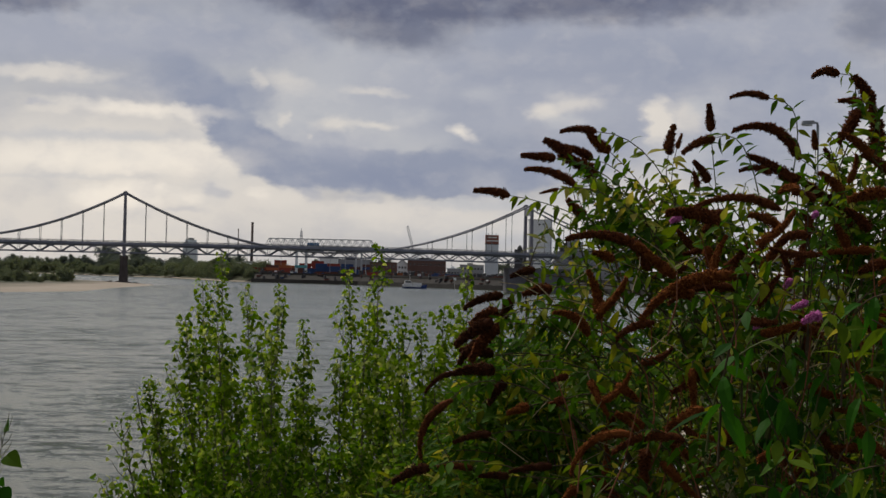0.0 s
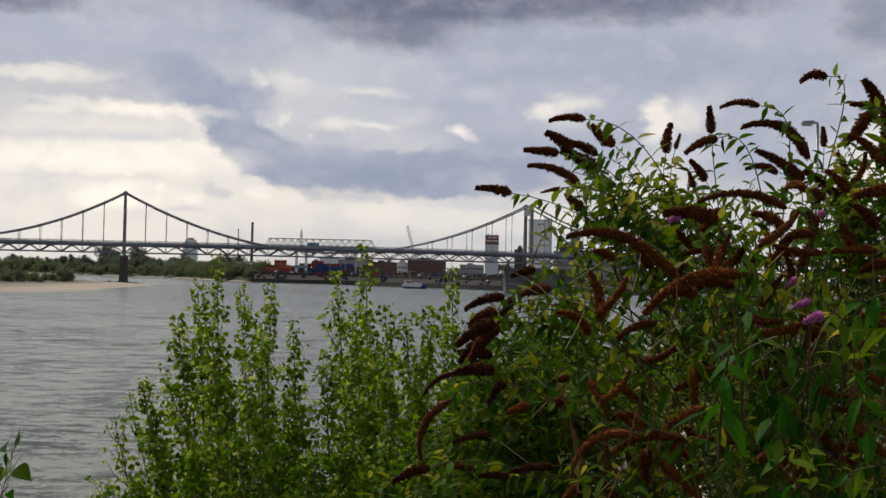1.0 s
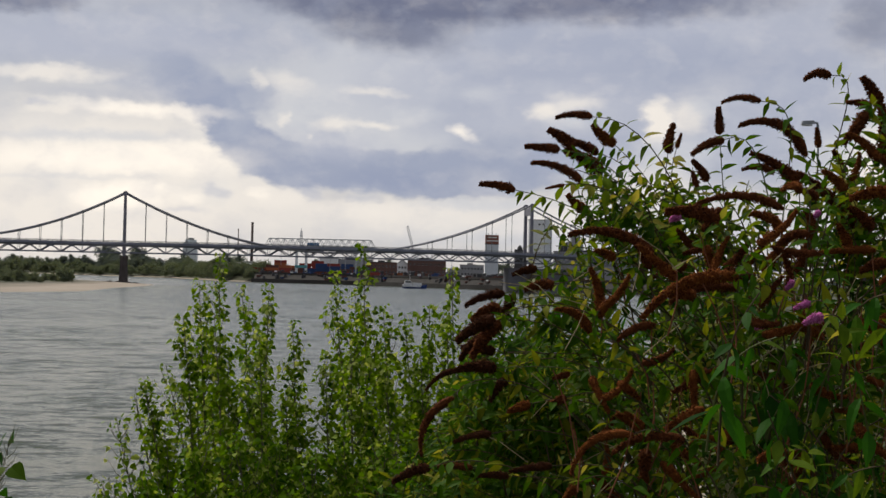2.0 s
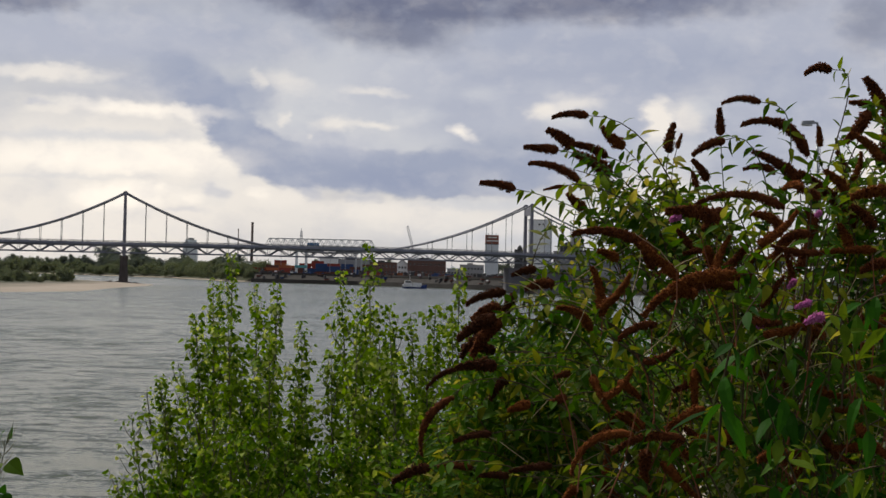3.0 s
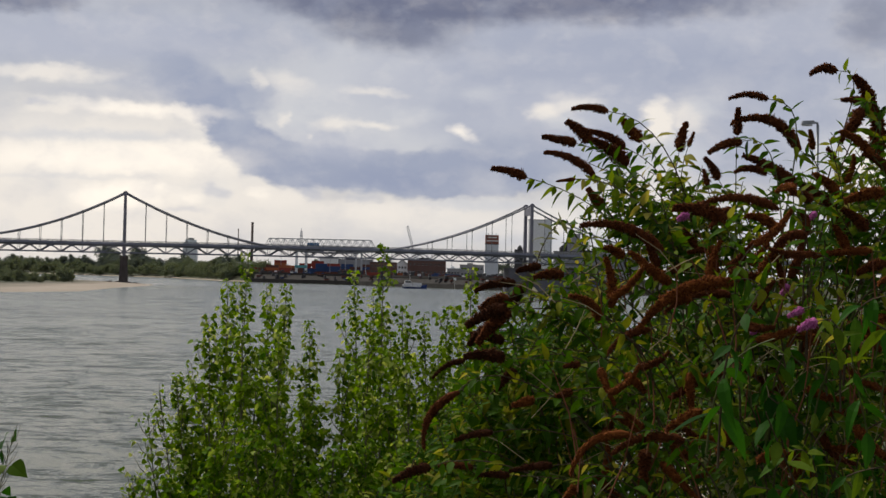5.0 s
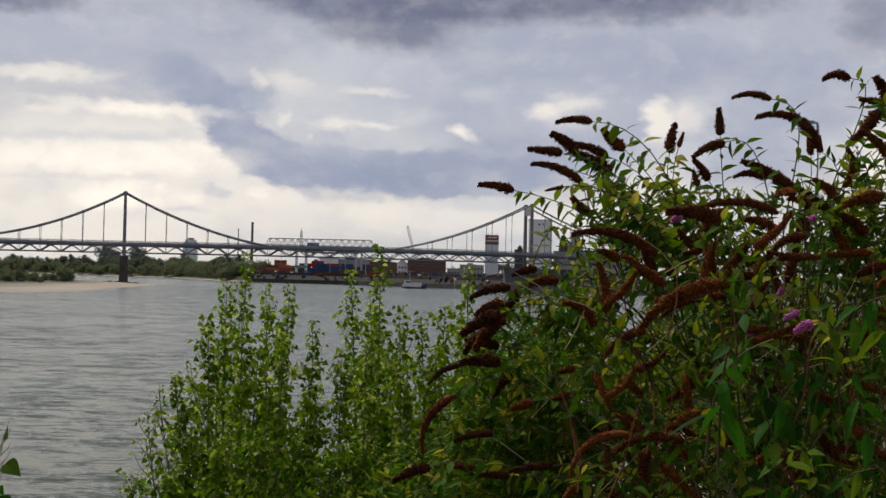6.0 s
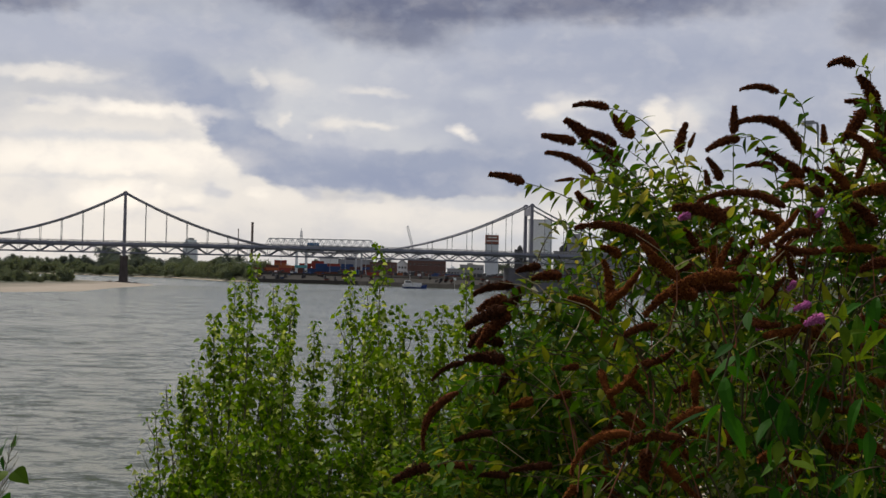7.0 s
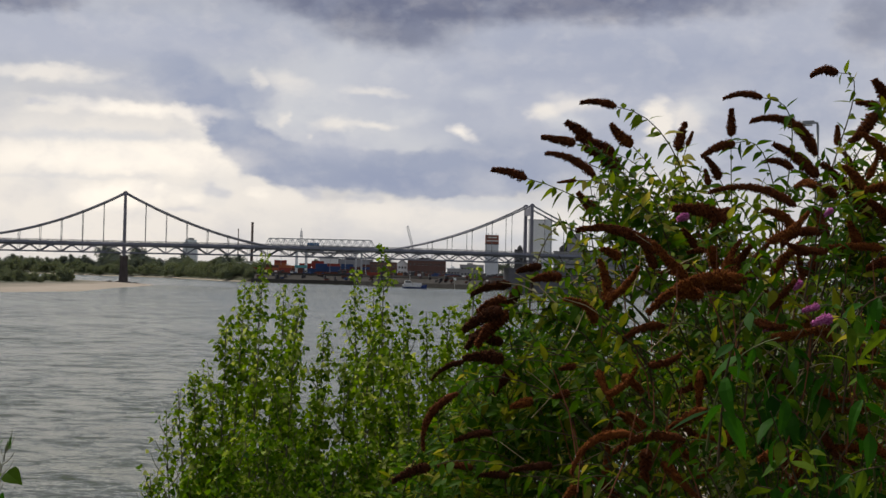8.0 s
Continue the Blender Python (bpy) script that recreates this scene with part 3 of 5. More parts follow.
    # broad abutment under the far pylon
    a = Geo().box(18.9 * PANEL, 1.0, -3, 22.5 * PANEL, WIDE - 1, 14.9).box(18.9 * PANEL - 0.3, 0.7, 14.9, 22.5 * PANEL + 0.3, WIDE - 0.7, 15.4)
    part("abutment", a, ABUTMENT, bridge, "broad dark stone abutment")
    return bridge


build_bridge()

# ------------------------------------------------------------------ far bank: harbour and town


def windows_on(parent, x0, x1, z0, z1, y, nx, nz, w, h):
    """Windows on the front of a building, each a frame with a pane set back."""
    for k in range(nz):
        for i in range(nx):
            x = x0 + (i + 0.5) * (x1 - x0) / nx
            z = z0 + (k + 0.5) * (z1 - z0) / nz
            win = part("window", Geo().box(x - w / 2 - 0.15, y - 0.12, z - h / 2 - 0.2, x + w / 2 + 0.15, y + 0.05, z - h / 2)
                       .box(x - w / 2 - 0.15, y - 0.12, z + h / 2, x + w / 2 + 0.15, y + 0.05, z + h / 2 + 0.15)
                       .box(x - 0.06, y - 0.08, z - h / 2, x + 0.06, y + 0.02, z + h / 2), CONCRETE, parent)
            part("pane", Geo().box(x - w / 2, y - 0.05, z - h / 2, x + w / 2, y + 0.03, z + h / 2), GLASS_DARK, win)


def building(name, label, x0, x1, y, z0, z1, deep, wall, roof, gable=0.0, nx=0, nz=0, cat="building", w=1.4, h=1.6, group=""):
    b = thing(name, label, cat, Matrix.Translation(((x0 + x1) / 2, y, z0)), group)
    a, t = (x1 - x0) / 2, z1 - z0
    if gable:
        part("wall", Geo().prism([(-a, -2), (a, -2), (a, t), (0, t + gable), (-a, t)], 0, deep), wall, b)
        g = Geo()
        g.prism([(-a - 0.5, t - 0.2), (0, t + gable), (a + 0.5, t - 0.2), (a + 0.5, t + 0.25), (0, t + gable + 0.5), (-a - 0.5, t + 0.25)], -0.5, deep + 0.5)
        part("roof", g, roof, b)
    else:
        part("wall", Geo().box(-a, 0, -2, a, deep, t), wall, b)
        part("roof", Geo().box(-a - 0.3, -0.3, t, a + 0.3, deep + 0.3, t + 0.5).box(-a * 0.4, deep * 0.3, t + 0.5, a * 0.1, deep * 0.6, t + 2.0), roof, b)
    if nx:
        windows_on(b, -a + 0.6, a - 0.6, 0.8, t - 0.6, 0, nx, nz, w, h)
    return b


def container(name, at, material, label):
    """A freight container: corrugated box, corner posts, door bars."""
    c = thing(name, label, "container", at, "stacked freight containers")
    g = Geo()
    n = 24
    out = [(-6.0 + 12.0 * k / n, 0.0 if k % 2 else 0.12) for k in range(n + 1)]
    v = [(x, y, z) for z in (0.15, 2.5) for x, y in out] + [(x, 2.44 - y, z) for z in (0.15, 2.5) for x, y in out]
    m = n + 1
    f = [(k, k + 1, m + k + 1, m + k) for k in range(n)] + [(2 * m + k + 1, 2 * m + k, 3 * m + k, 3 * m + k + 1) for k in range(n)]
    g.add(v, f)
    g.box(-6.0, 0.1, 2.4, 6.0, 2.3, 2.52).box(-6.0, 0.1, 0.1, 6.0, 2.3, 0.2).box(-6.02, 0.1, 0.1, -5.95, 2.3, 2.5).box(5.95, 0.1, 0.1, 6.02, 2.3, 2.5)
    part("shell", g, material, c)
    part("corner_frame", Geo().box(-6.06, -0.02, 0, -5.85, 2.46, 0.18).box(5.85, -0.02, 0, 6.06, 2.46, 0.18)
         .box(-6.06, -0.02, 2.45, -5.85, 2.46, 2.6).box(5.85, -0.02, 2.45, 6.06, 2.46, 2.6)
         .box(-6.06, -0.02, 0, -5.9, 0.14, 2.6).box(5.9, -0.02, 0, 6.06, 0.14, 2.6)
         .box(-6.0, -0.02, 2.48, 6.0, 0.1, 2.6).box(-6.0, -0.02, 0, 6.0, 0.1, 0.14), material, c)
    return c


def build_containers():
    kinds = (("red", BOX_RED), ("blue", BOX_BLUE), ("brown", BOX_BROWN), ("grey", BOX_GREY), ("orange", BOX_ORANGE))
    made = {n: None for n, _ in kinds}
    rnd = random.Random(4)
    # stacks along the quay: start x, count along it, levels, colours allowed
    for x0, y, count, levels, pool in ((-206, 1880, 4, 2, "brown red blue red".split()),
                                       (-176, 1800, 3, 4, "red red brown orange".split()),
                                       (-161, 1860, 5, 5, "red red orange red brown".split()),
                                       (-140, 1800, 3, 4, "blue blue red brown".split()),
                                       (-118, 1830, 3, 5, "blue red blue brown".split()),
                                       (-104, 1790, 3, 4, "red blue blue brown".split()),
                                       (-84, 1815, 2, 5, "red blue brown".split()),
                                       (-68, 1752, 2, 4, "red orange brown".split()),
                                       (-60, 1640, 1, 3, "red red brown".split()),
                                       (-37, 1612, 1, 2, "red orange".split()),
                                       (-22, 1604, 2, 1, "brown blue".split()),
                                       (8, 1545, 1, 1, "grey blue".split()),
                                       (-60, 1800, 2, 4, "brown red grey".split())):
        for i in range(count):
            for k in range(max(1, levels - int(rnd.random() * 3))):
                name = pool[int(rnd.random() * len(pool))]
                m = Matrix.Translation((x0 + i * 12.6 + (rnd.random() - 0.5) * 0.3, y - i * 3.2, 9.0 + k * 2.6))
                if made[name] is None:
                    made[name] = container("freight_container", m, dict(kinds)[name], name + " corrugated steel freight container stacked on the quay")
                else:
                    copy_thing(made[name], m)


def lattice(g, a, b, wide, high, bays, bar):
    """A box lattice girder from a to b, lying level."""
    a, b = Vector(a), Vector(b)
    d = (b - a) / bays
    side = Vector((-d.y, d.x, 0)).normalized() * wide / 2
    up = Vector((0, 0, high))
    for s in (-side, side):
        g.beam(a + s, b + s, bar)
        g.beam(a + s + up + d * 0.6, b + s + up - d * 0.6, bar)
        for i in range(bays):
            p = a + d * i + s
            g.beam(p, p + d * 0.5 + up, bar * 0.7)
            g.beam(p + d * 0.5 + up, p + d, bar * 0.7)
    for i in range(bays):
        g.beam(a + d * i - side, a + d * (i + 1) + side, bar * 0.5)
    return g


def build_gantry():
    y = 1777.0
    xa, xb = -167.63, -64.69
    za = 34.88
    crane = thing("container_gantry_crane", "grey lattice container gantry crane on blue and white legs", "crane", Matrix.Translation((0, y, 9.0)))
    za -= 9.0
    part("bridge_girder", lattice(Geo(), (xa, 0, za), (xb, -14, za), 9.0, 7.0, 15, 0.7), CRANE, crane)
    for lx, mat in ((-138.68, WHITE), (-129.57, WHITE)):
        for dy in (-5, 5):
            part("leg", Geo().beam((lx, dy, 0), (lx, dy, za + 0.4), 1.7), mat, crane, "white crane leg")
    for lx in (-76.49, -81.85):
        for dy in (-17, -7):
            part("leg", Geo().beam((lx, dy, 0), (lx, dy, za + 0.4), 1.2), CRANE, crane)
    x0, x1 = -138.68, -129.57
    part("portal_beam", Geo().box(x0 - 1, -6, 5.5, x1 + 1, 6, 8.0), CRANE_TEAL, crane, "teal portal beam")
    part("portal_beam", Geo().box(x0 - 1, -6, za - 2.6, x1 + 1, 6, za - 0.4), CRANE_BLUE, crane, "blue portal beam")
    part("cabin", Geo().box(-128.49, -3, za + 0.4, -117.77, 3, za + 3.6), CRANE_BLUE, crane, "blue trolley cabin")
    mast = Geo()
    mx, top = -134.66, 52.74 - 9.0
    for sx in (-1, 1):
        for sy in (-1, 1):
            mast.beam((mx + sx * 1.1, sy * 1.1, za), (mx + sx * 0.5, sy * 0.5, top - 3), 0.4)
    for k in range(7):
        z = za + (top - 3 - za) * k / 7
        mast.beam((mx - 1.1, -1, z), (mx + 1.1, -1, z + 2), 0.25)
        mast.beam((mx + 1.1, 1, z), (mx - 1.1, 1, z + 2), 0.25)
    mast.box(mx - 1.4, -1.4, top - 8, mx + 1.4, 1.4, top - 7.4).tube([(mx, 0, top - 4), (mx, 0, top)], 0.2, 6)
    part("mast", mast, CRANE, crane)


def build_jib_crane():
    d = 1687.0
    c = thing("harbour_crane", "slender pale lattice harbour crane with raised jib", "crane", Matrix.Translation((-22.73, d, 9.0)))
    part("tower", Geo().lathe([(2.2, 0), (1.6, 10), (1.4, 17)], 10).box(-3, -2, 10, 3, 3, 13), CRANE, c)
    part("jib", lattice(Geo(), (0, 0, 0), (38, 0, 0), 1.8, 1.7, 16, 0.4).mesh("jib", CRANE), CRANE, c,
         at=Matrix.Translation((1.0, 0, 9.0)) @ pose(0, 0, 0, 0, -105.5, 0))
    part("cabin", Geo().box(-1.6, -2.6, 13, 1.6, 0.2, 16), WHITE, c)


def build_town():
    # silo tower with a red-brown head and lettering reduced to bars
    d = 1581.3
    x0, x1 = 35.71, 46.92
    b = building("silo_tower", "pale concrete silo tower with a red-brown head", x0, x1, d, 9.0, 37.49, 12, SILO, SLATE, cat="silo")
    zz = 37.49 - 9.0
    a = (x1 - x0) / 2
    head = part("head", Geo().box(-a, -0.4, zz + 0.5, a, 12.4, zz + 8.0), RUSTY, b, "red-brown panelled head")
    part("sign_bar", Geo().box(-a * 0.6, -0.6, zz + 5.4, a * 0.7, -0.41, zz + 6.4), WHITE, head)
    part("sign_bar", Geo().box(-a * 0.8, -0.6, zz + 2.6, a * 0.9, -0.41, zz + 3.5), WHITE, head)
    for k in (-0.55, 0.0, 0.6):
        part("vent_pipe", Geo().tube([(a * k, 4, zz + 8.0), (a * k, 4, zz + 9.6)], 0.35, 8), CONCRETE, head)
    for k in range(5):
        part("rib", Geo().box(-a + (k + 0.5) * 2 * a / 5 - 0.2, -0.25, -1, -a + (k + 0.5) * 2 * a / 5 + 0.2, 0.1, zz), SILO, b)
    # tall white silo block behind the far pylon
    d = 1732.0
    x0, x1 = 79.08, 100.50
    top = 64.94 - 9.0
    s = thing("white_silo_block", "tall white silo block with a narrower stair tower", "silo", Matrix.Translation((x0, d, 9.0)))
    w = x1 - x0
    part("wall", Geo().box(0, 0, -1, w * 0.70, 16, top - 1.0), WHITE, s)
    part("stair_tower", Geo().box(w * 0.70, -0.8, -1, w, 12, top), SILO, s, "pale grey stair tower")
    part("roof", Geo().box(-0.3, -0.3, top - 1.0, w * 0.70, 16.3, top - 0.4), SLATE, s)
    for k in (0.15, 0.45, 0.62):
        part("vent", Geo().lathe([(0.9, 0), (0.9, 0.8), (0.3, 1.4)], 10, (w * k, -0.2, top - 5.5)), SLATE, s)
    # old brick warehouse and its neighbours along the quay
    rows = (
        ("brick_warehouse", "dark red brick warehouse on the quay", -30.4, 2.9, 1626, 23.3, 30, BRICK, SLATE, 0.0, 9, 2),
        ("gabled_house", "white gabled house beside the brick warehouse", -39.5, -30.6, 1634, 19.4, 14, WHITE, SLATE, 4.0, 3, 2),
        ("brick_hall", "red brick hall with flat roof on the quay", -64.5, -41.0, 1657, 20.5, 20, BRICK, SLATE, 0.0, 7, 2),
        ("glass_shed", "grey shed with pale roof on the quay", 3.8, 15.1, 1566, 16.2, 12, GREYWALL, WHITE, 0.0, 4, 1),
        ("office_block", "pale grey office block behind the quay", 15.1, 35.7, 1619, 19.8, 16, GREYWALL, CONCRETE, 0.0, 7, 2),
        ("white_warehouse", "long low white warehouse among the trees", -224.3, -185.0, 2003, 19.2, 20, WHITE, CONCRETE, 0.0, 0, 0),
        ("white_shed", "white shed behind the containers", -127.9, -109.1, 1943, 25.5, 20, WHITE, CONCRETE, 0.0, 0, 0),
        ("grey_hall", "long dark grey hall behind the containers", -114.7, -73.3, 1958, 25.1, 24, GREYWALL, SLATE, 0.0, 8, 1),
    )
    for name, label, x0, x1, y, top, deep, wall, roof, gable, nx, nz in rows:
        building(name, label, x0, x1, y, 9.0, top, deep, wall, roof, gable, nx, nz)
    # dark tower with a cap and low roofs beside the far pylon
    t = thing("round_tower", "dark brick tower with a rounded cap", "tower", Matrix.Translation((71.60, 1747, 9.0)))
    h = 37.53 - 9.0
    part("wall", Geo().box(-4.6, 0, -1, 4.8, 8, h - 1.0), SLATE, t)
    part("cap", Geo().lathe([(2.4, 0), (2.5, 1.5), (1.9, 2.6), (0.8, 3.6), (0.25, 4.4)], 14, (0.3, 3.0, h - 1.0)), SLATE, t, smooth=True)
    building("flat_block", "low grey block behind the far pylon", 85.04, 91.89, 1747, 9.0, 38.47, 9, GREYWALL, SLATE)
    p = thing("blocky_plant_building", "grey stepped industrial building beyond the bridge", "building", Matrix.Translation((131.96, 1882, 9.0)))
    hh = 55.96 - 9.0
    part("wall", Geo().box(-7, 0, -1, 9, 20, hh - 8), GREYWALL, p)
    part("upper_wall", Geo().box(-3, 2, hh - 8, 6, 16, hh), GREYWALL, p)
    part("roof", Geo().prism([(-14, hh - 14), (-7, hh - 8), (-7, -1), (-14, -1)], 1, 18), SLATE, p)
    building("long_hall", "long grey hall behind the harbour", 110.29, 194.13, 1852, 9.0, 37.23, 20, GREYWALL, SLATE, nx=14, nz=2)
    # chimneys and the domed hall over the trees
    for x, y, zt, r, label in ((-215.1, 2108, 57.6, 1.25, "tall dark brick chimney"), (-239.0, 2184, 51.4, 0.55, "thin dark steel chimney")):
        c = thing("factory_chimney", label, "chimney", Matrix.Translation((x, y, 8.0)))
        part("shaft", Geo().lathe([(r * 1.5, -2), (r * 1.15, zt * 0.6), (r, zt)], 14), CHIMNEY, c, smooth=True)
        part("rim", Geo().lathe([(r * 1.0, zt - 1.2), (r * 1.25, zt - 1.0), (r * 1.25, zt + 0.2), (r, zt + 0.3)], 14), CHIMNEY, c)
    d = 2485.0
    m = thing("stepped_block", "pale grey block with a stepped roof above the trees", "building", Matrix.Translation((-335.60, d, 6.0)))
    h = 46.66 - 6.0
    part("wall", Geo().box(-9, -6, -2, 9, 10, h + 0.5), COPPER, m)
    part("upper_storey", Geo().box(-6.5, -4, h + 0.5, 7.5, 8, h + 4.0), COPPER, m)
    part("roof_cabin", Geo().box(-2.5, -3, h + 4.0, 4.5, 5, h + 6.6).box(-5.0, -2, h + 4.0, -4.0, 0, h + 5.2), CONCRETE, m)
    # a few pale houses between the trees
    for x, y, top in ((-543, 2786, 12.8), (-387, 2560, 21.3), (-484, 2786, 15.9), (-286, 2259, 15.5), (-378, 2590, 15.5)):
        building("town_house", "pale house with dark roof among trees", x - 6, x + 6, y, 4.0, top,
                 10, WHITE, SLATE, 3.5, 3, 2, "house", group="pale houses among the trees")


def build_quay():
    # stone quay edge and a lower berm along the harbour
    pts = [(-178, 1765), (-73, 1672), (28, 1425), (115, 1280), (205, 1072)]
    for i, (a, b) in enumerate(zip(pts, pts[1:])):
        g = Geo()
        g.beam((a[0], a[1] - 2, 1.4), (b[0], b[1] - 2, 1.4), 5.0, 4.2)
        g.beam((a[0], a[1] + 15, 8.6), (b[0], b[1] + 15, 8.6), 1.6, 1.8)
        q = [(x, y + dy, z) for x, y in (a, b) for dy, z in ((-4, -1.0), (18, 9.35))]
        q += [(x, y + 3, z - 1.5) for x, y, z in q]
        g.add(q, [(0, 2, 3, 1), (4, 5, 7, 6), (0, 4, 6, 2), (1, 3, 7, 5), (0, 1, 5, 4), (2, 6, 7, 3)])
        ob = part("quay_wall", g, QUAY)
        tagged(ob, "dark stone quay wall along the harbour", "quay", "quay walls", "structure")
    rnd = random.Random(8)
    # stored goods on the quay and on the ledges of its slope
    for name, label, wall, lid, count in (("cargo_crate", "small weathered brown cargo crate stored on the quay", BOX_BROWN, BOX_RED, 100),
                                          ("steel_bin", "dark grey steel bin standing on the quay", SLATE, BOX_GREY, 80),
                                          ("covered_pallet", "covered pallet under a blue sheet on the quay", BOX_BLUE, BOX_BLUE, 26),
                                          ("white_cabin", "small white cabin on the quay", WHITE, CONCRETE, 14)):
        base = None
        for k in range(count):
            t = rnd.random() * 2.95
            i = int(t)
            a, b = pts[i], pts[i + 1]
            f = t - i
            off = 5 + rnd.random() * 36
            x, y = a[0] + (b[0] - a[0]) * f, a[1] + (b[1] - a[1]) * f + off
            z = min(9.0, 0.5 + 0.47 * off)
            m = Matrix.LocRotScale((x, y, z), Euler((0, 0, rnd.random() * 0.7)), (0.5 + rnd.random() * 1.3, 1, 0.45 + rnd.random() * 0.9))
            if base is None:
                base = thing(name, label, name.split("_")[1], m, "goods stored on the quay")
                part("body", Geo().box(-1.5, -1.2, 0.1, 1.5, 1.2, 2.3), wall, base)
                part("skid", Geo().box(-1.6, -1.0, -0.6, 1.6, -0.7, 0.12), SLATE, base)
                part("skid", Geo().box(-1.6, 0.7, -0.6, 1.6, 1.0, 0.12), SLATE, base)
                part("lid", Geo().box(-1.6, -1.3, 2.3, 1.6, 1.3, 2.45), lid, base)
            else:
                copy_thing(base, m)


def build_boat():
    d = 1358.0
    boat = thing("river_boat", "small white and blue river boat moored before the quay", "boat", Matrix.Translation((-19.94, d, 0)) @ pose(0, 0, 0, 0, 0, 4) @ Matrix.Scale(1.15, 4))
    L = 7.8
    g = Geo()
    rings = []
    for x, w, z in ((-L, 1.9, 1.9), (-L * 0.6, 2.2, 1.7), (0, 2.3, 1.7), (L * 0.55, 1.9, 2.0), (L * 0.85, 1.0, 2.5), (L, 0.12, 2.9)):
        rings.append([(x, -w, z), (x * 0.97, -w * 0.75, -0.4), (x * 0.97, w * 0.75, -0.4), (x, w, z)])
    v = [p for r in rings for p in r]
    f = [(r * 4 + k, r * 4 + k + 1, r * 4 + 5 + k, r * 4 + 4 + k) for r in range(5) for k in range(3)]
    f += [(r * 4 + 3, r * 4, r * 4 + 4, r * 4 + 7) for r in range(5)] + [(0, 3, 2, 1)]
    part("hull", g.add(v, f), HULL_BLUE, boat, "dark blue hull")
    part("rubbing_strake", Geo().box(-L * 0.98, -2.38, 1.0, L * 0.5, 2.38, 1.75), HULL_WHITE, boat, "white strake")
    part("bulwark", Geo().box(-L, -1.95, 1.7, -L * 0.2, 1.95, 2.6), HULL_WHITE, boat, "white bulwark")
    cabin = part("wheelhouse", Geo().prism([(-6.4, 2.5), (-6.2, 5.0), (-2.6, 5.0), (-1.6, 2.5)], -1.5, 1.5), HULL_WHITE, boat, "white wheelhouse")
    part("pane", Geo().box(-6.0, -1.56, 3.7, -4.4, -1.5, 4.6), GLASS_DARK, cabin)
    part("pane", Geo().box(-4.2, -1.56, 3.7, -2.6, -1.5, 4.6), GLASS_DARK, cabin)
    part("deckhouse", Geo().box(-1.4, -1.7, 1.7, 4.4, 1.7, 3.7), HULL_WHITE, boat)
    part("mast", Geo().tube([(-3.0, 0, 5.0), (-3.0, 0, 9.5)], 0.09, 6), HULL_WHITE, boat)
    buoy = thing("shore_marker", "small white shore marker board", "marker", Matrix.Translation((9.44, 1401, 0)))
    part("post", Geo().tube([(0, 0, -1), (0, 0, 7.5)], 0.2, 6), CONCRETE, buoy)
    part("board", Geo().box(-1.0, -0.15, 6.4, 1.0, 0.15, 8.6), WHITE, buoy)


build_quay()
build_gantry()
build_jib_crane()
build_town()
build_containers()
build_boat()


def build_masts():
    # tall lamp masts of the container yard
    base = None
    for x, y, h in ((-183.7, 1850, 17), (-158.8, 1840, 20), (-107.5, 1790, 19), (-91.4, 1760, 17), (-71.0, 1730, 18), (-34.5, 1680, 16), (-6.9, 1640, 17), (7.7, 1600, 15)):
        m = Matrix.LocRotScale((x, y, 9.0), None, (1, 1, h / 18))
        if base is None:
            base = thing("yard_lamp_mast", "thin grey lamp mast of the container yard", "lamp mast", m, "lamp masts of the yard")
            part("pole", Geo().tube([(0, 0, -0.5), (0, 0, 18)], [0.28, 0.16], 6), CRANE, base)
            part("lamp_bar", Geo().box(-1.6, -0.2, 17.6, 1.6, 0.2, 18.0), CRANE, base)
        else:
            copy_thing(base, m)
    # broken stone heaped round the river pier
    rnd = random.Random(31)
    stone = None
    for k in range(22):
        a = rnd.random() * 6.28
        r = 4.5 + 4.0 * rnd.random()
        x, y = -191.5 + math.cos(a) * r * 1.3, 1128 + math.sin(a) * r * 2
        m = Matrix.LocRotScale((x, y, max(0.0, ground_height(x, y)) - 0.2), Euler((rnd.random(), rnd.random(), rnd.random() * 6)), (0.5 + rnd.random(), 0.5 + rnd.random(), 0.4 + 0.5 * rnd.random()))
        if stone is None:
            g = Geo().lathe([(0.3, -0.7), (0.95, -0.3), (1.05, 0.25), (0.6, 0.75), (0.15, 0.9)], 7)
            g.v = [(x + 0.2 * math.sin(7 * z + 3 * y), y + 0.15 * math.sin(5 * x), z) for x, y, z in g.v]
            stone = tagged(part("boulder", g, PIER), "dark broken stone heaped round the bridge pier", "boulder", "stones round the pier")
            stone.matrix_basis = m
        else:
            o = stone.copy()
            scene.collection.objects.link(o)
            o.matrix_basis = m


build_masts()

# ------------------------------------------------------------------ trees of the far bank


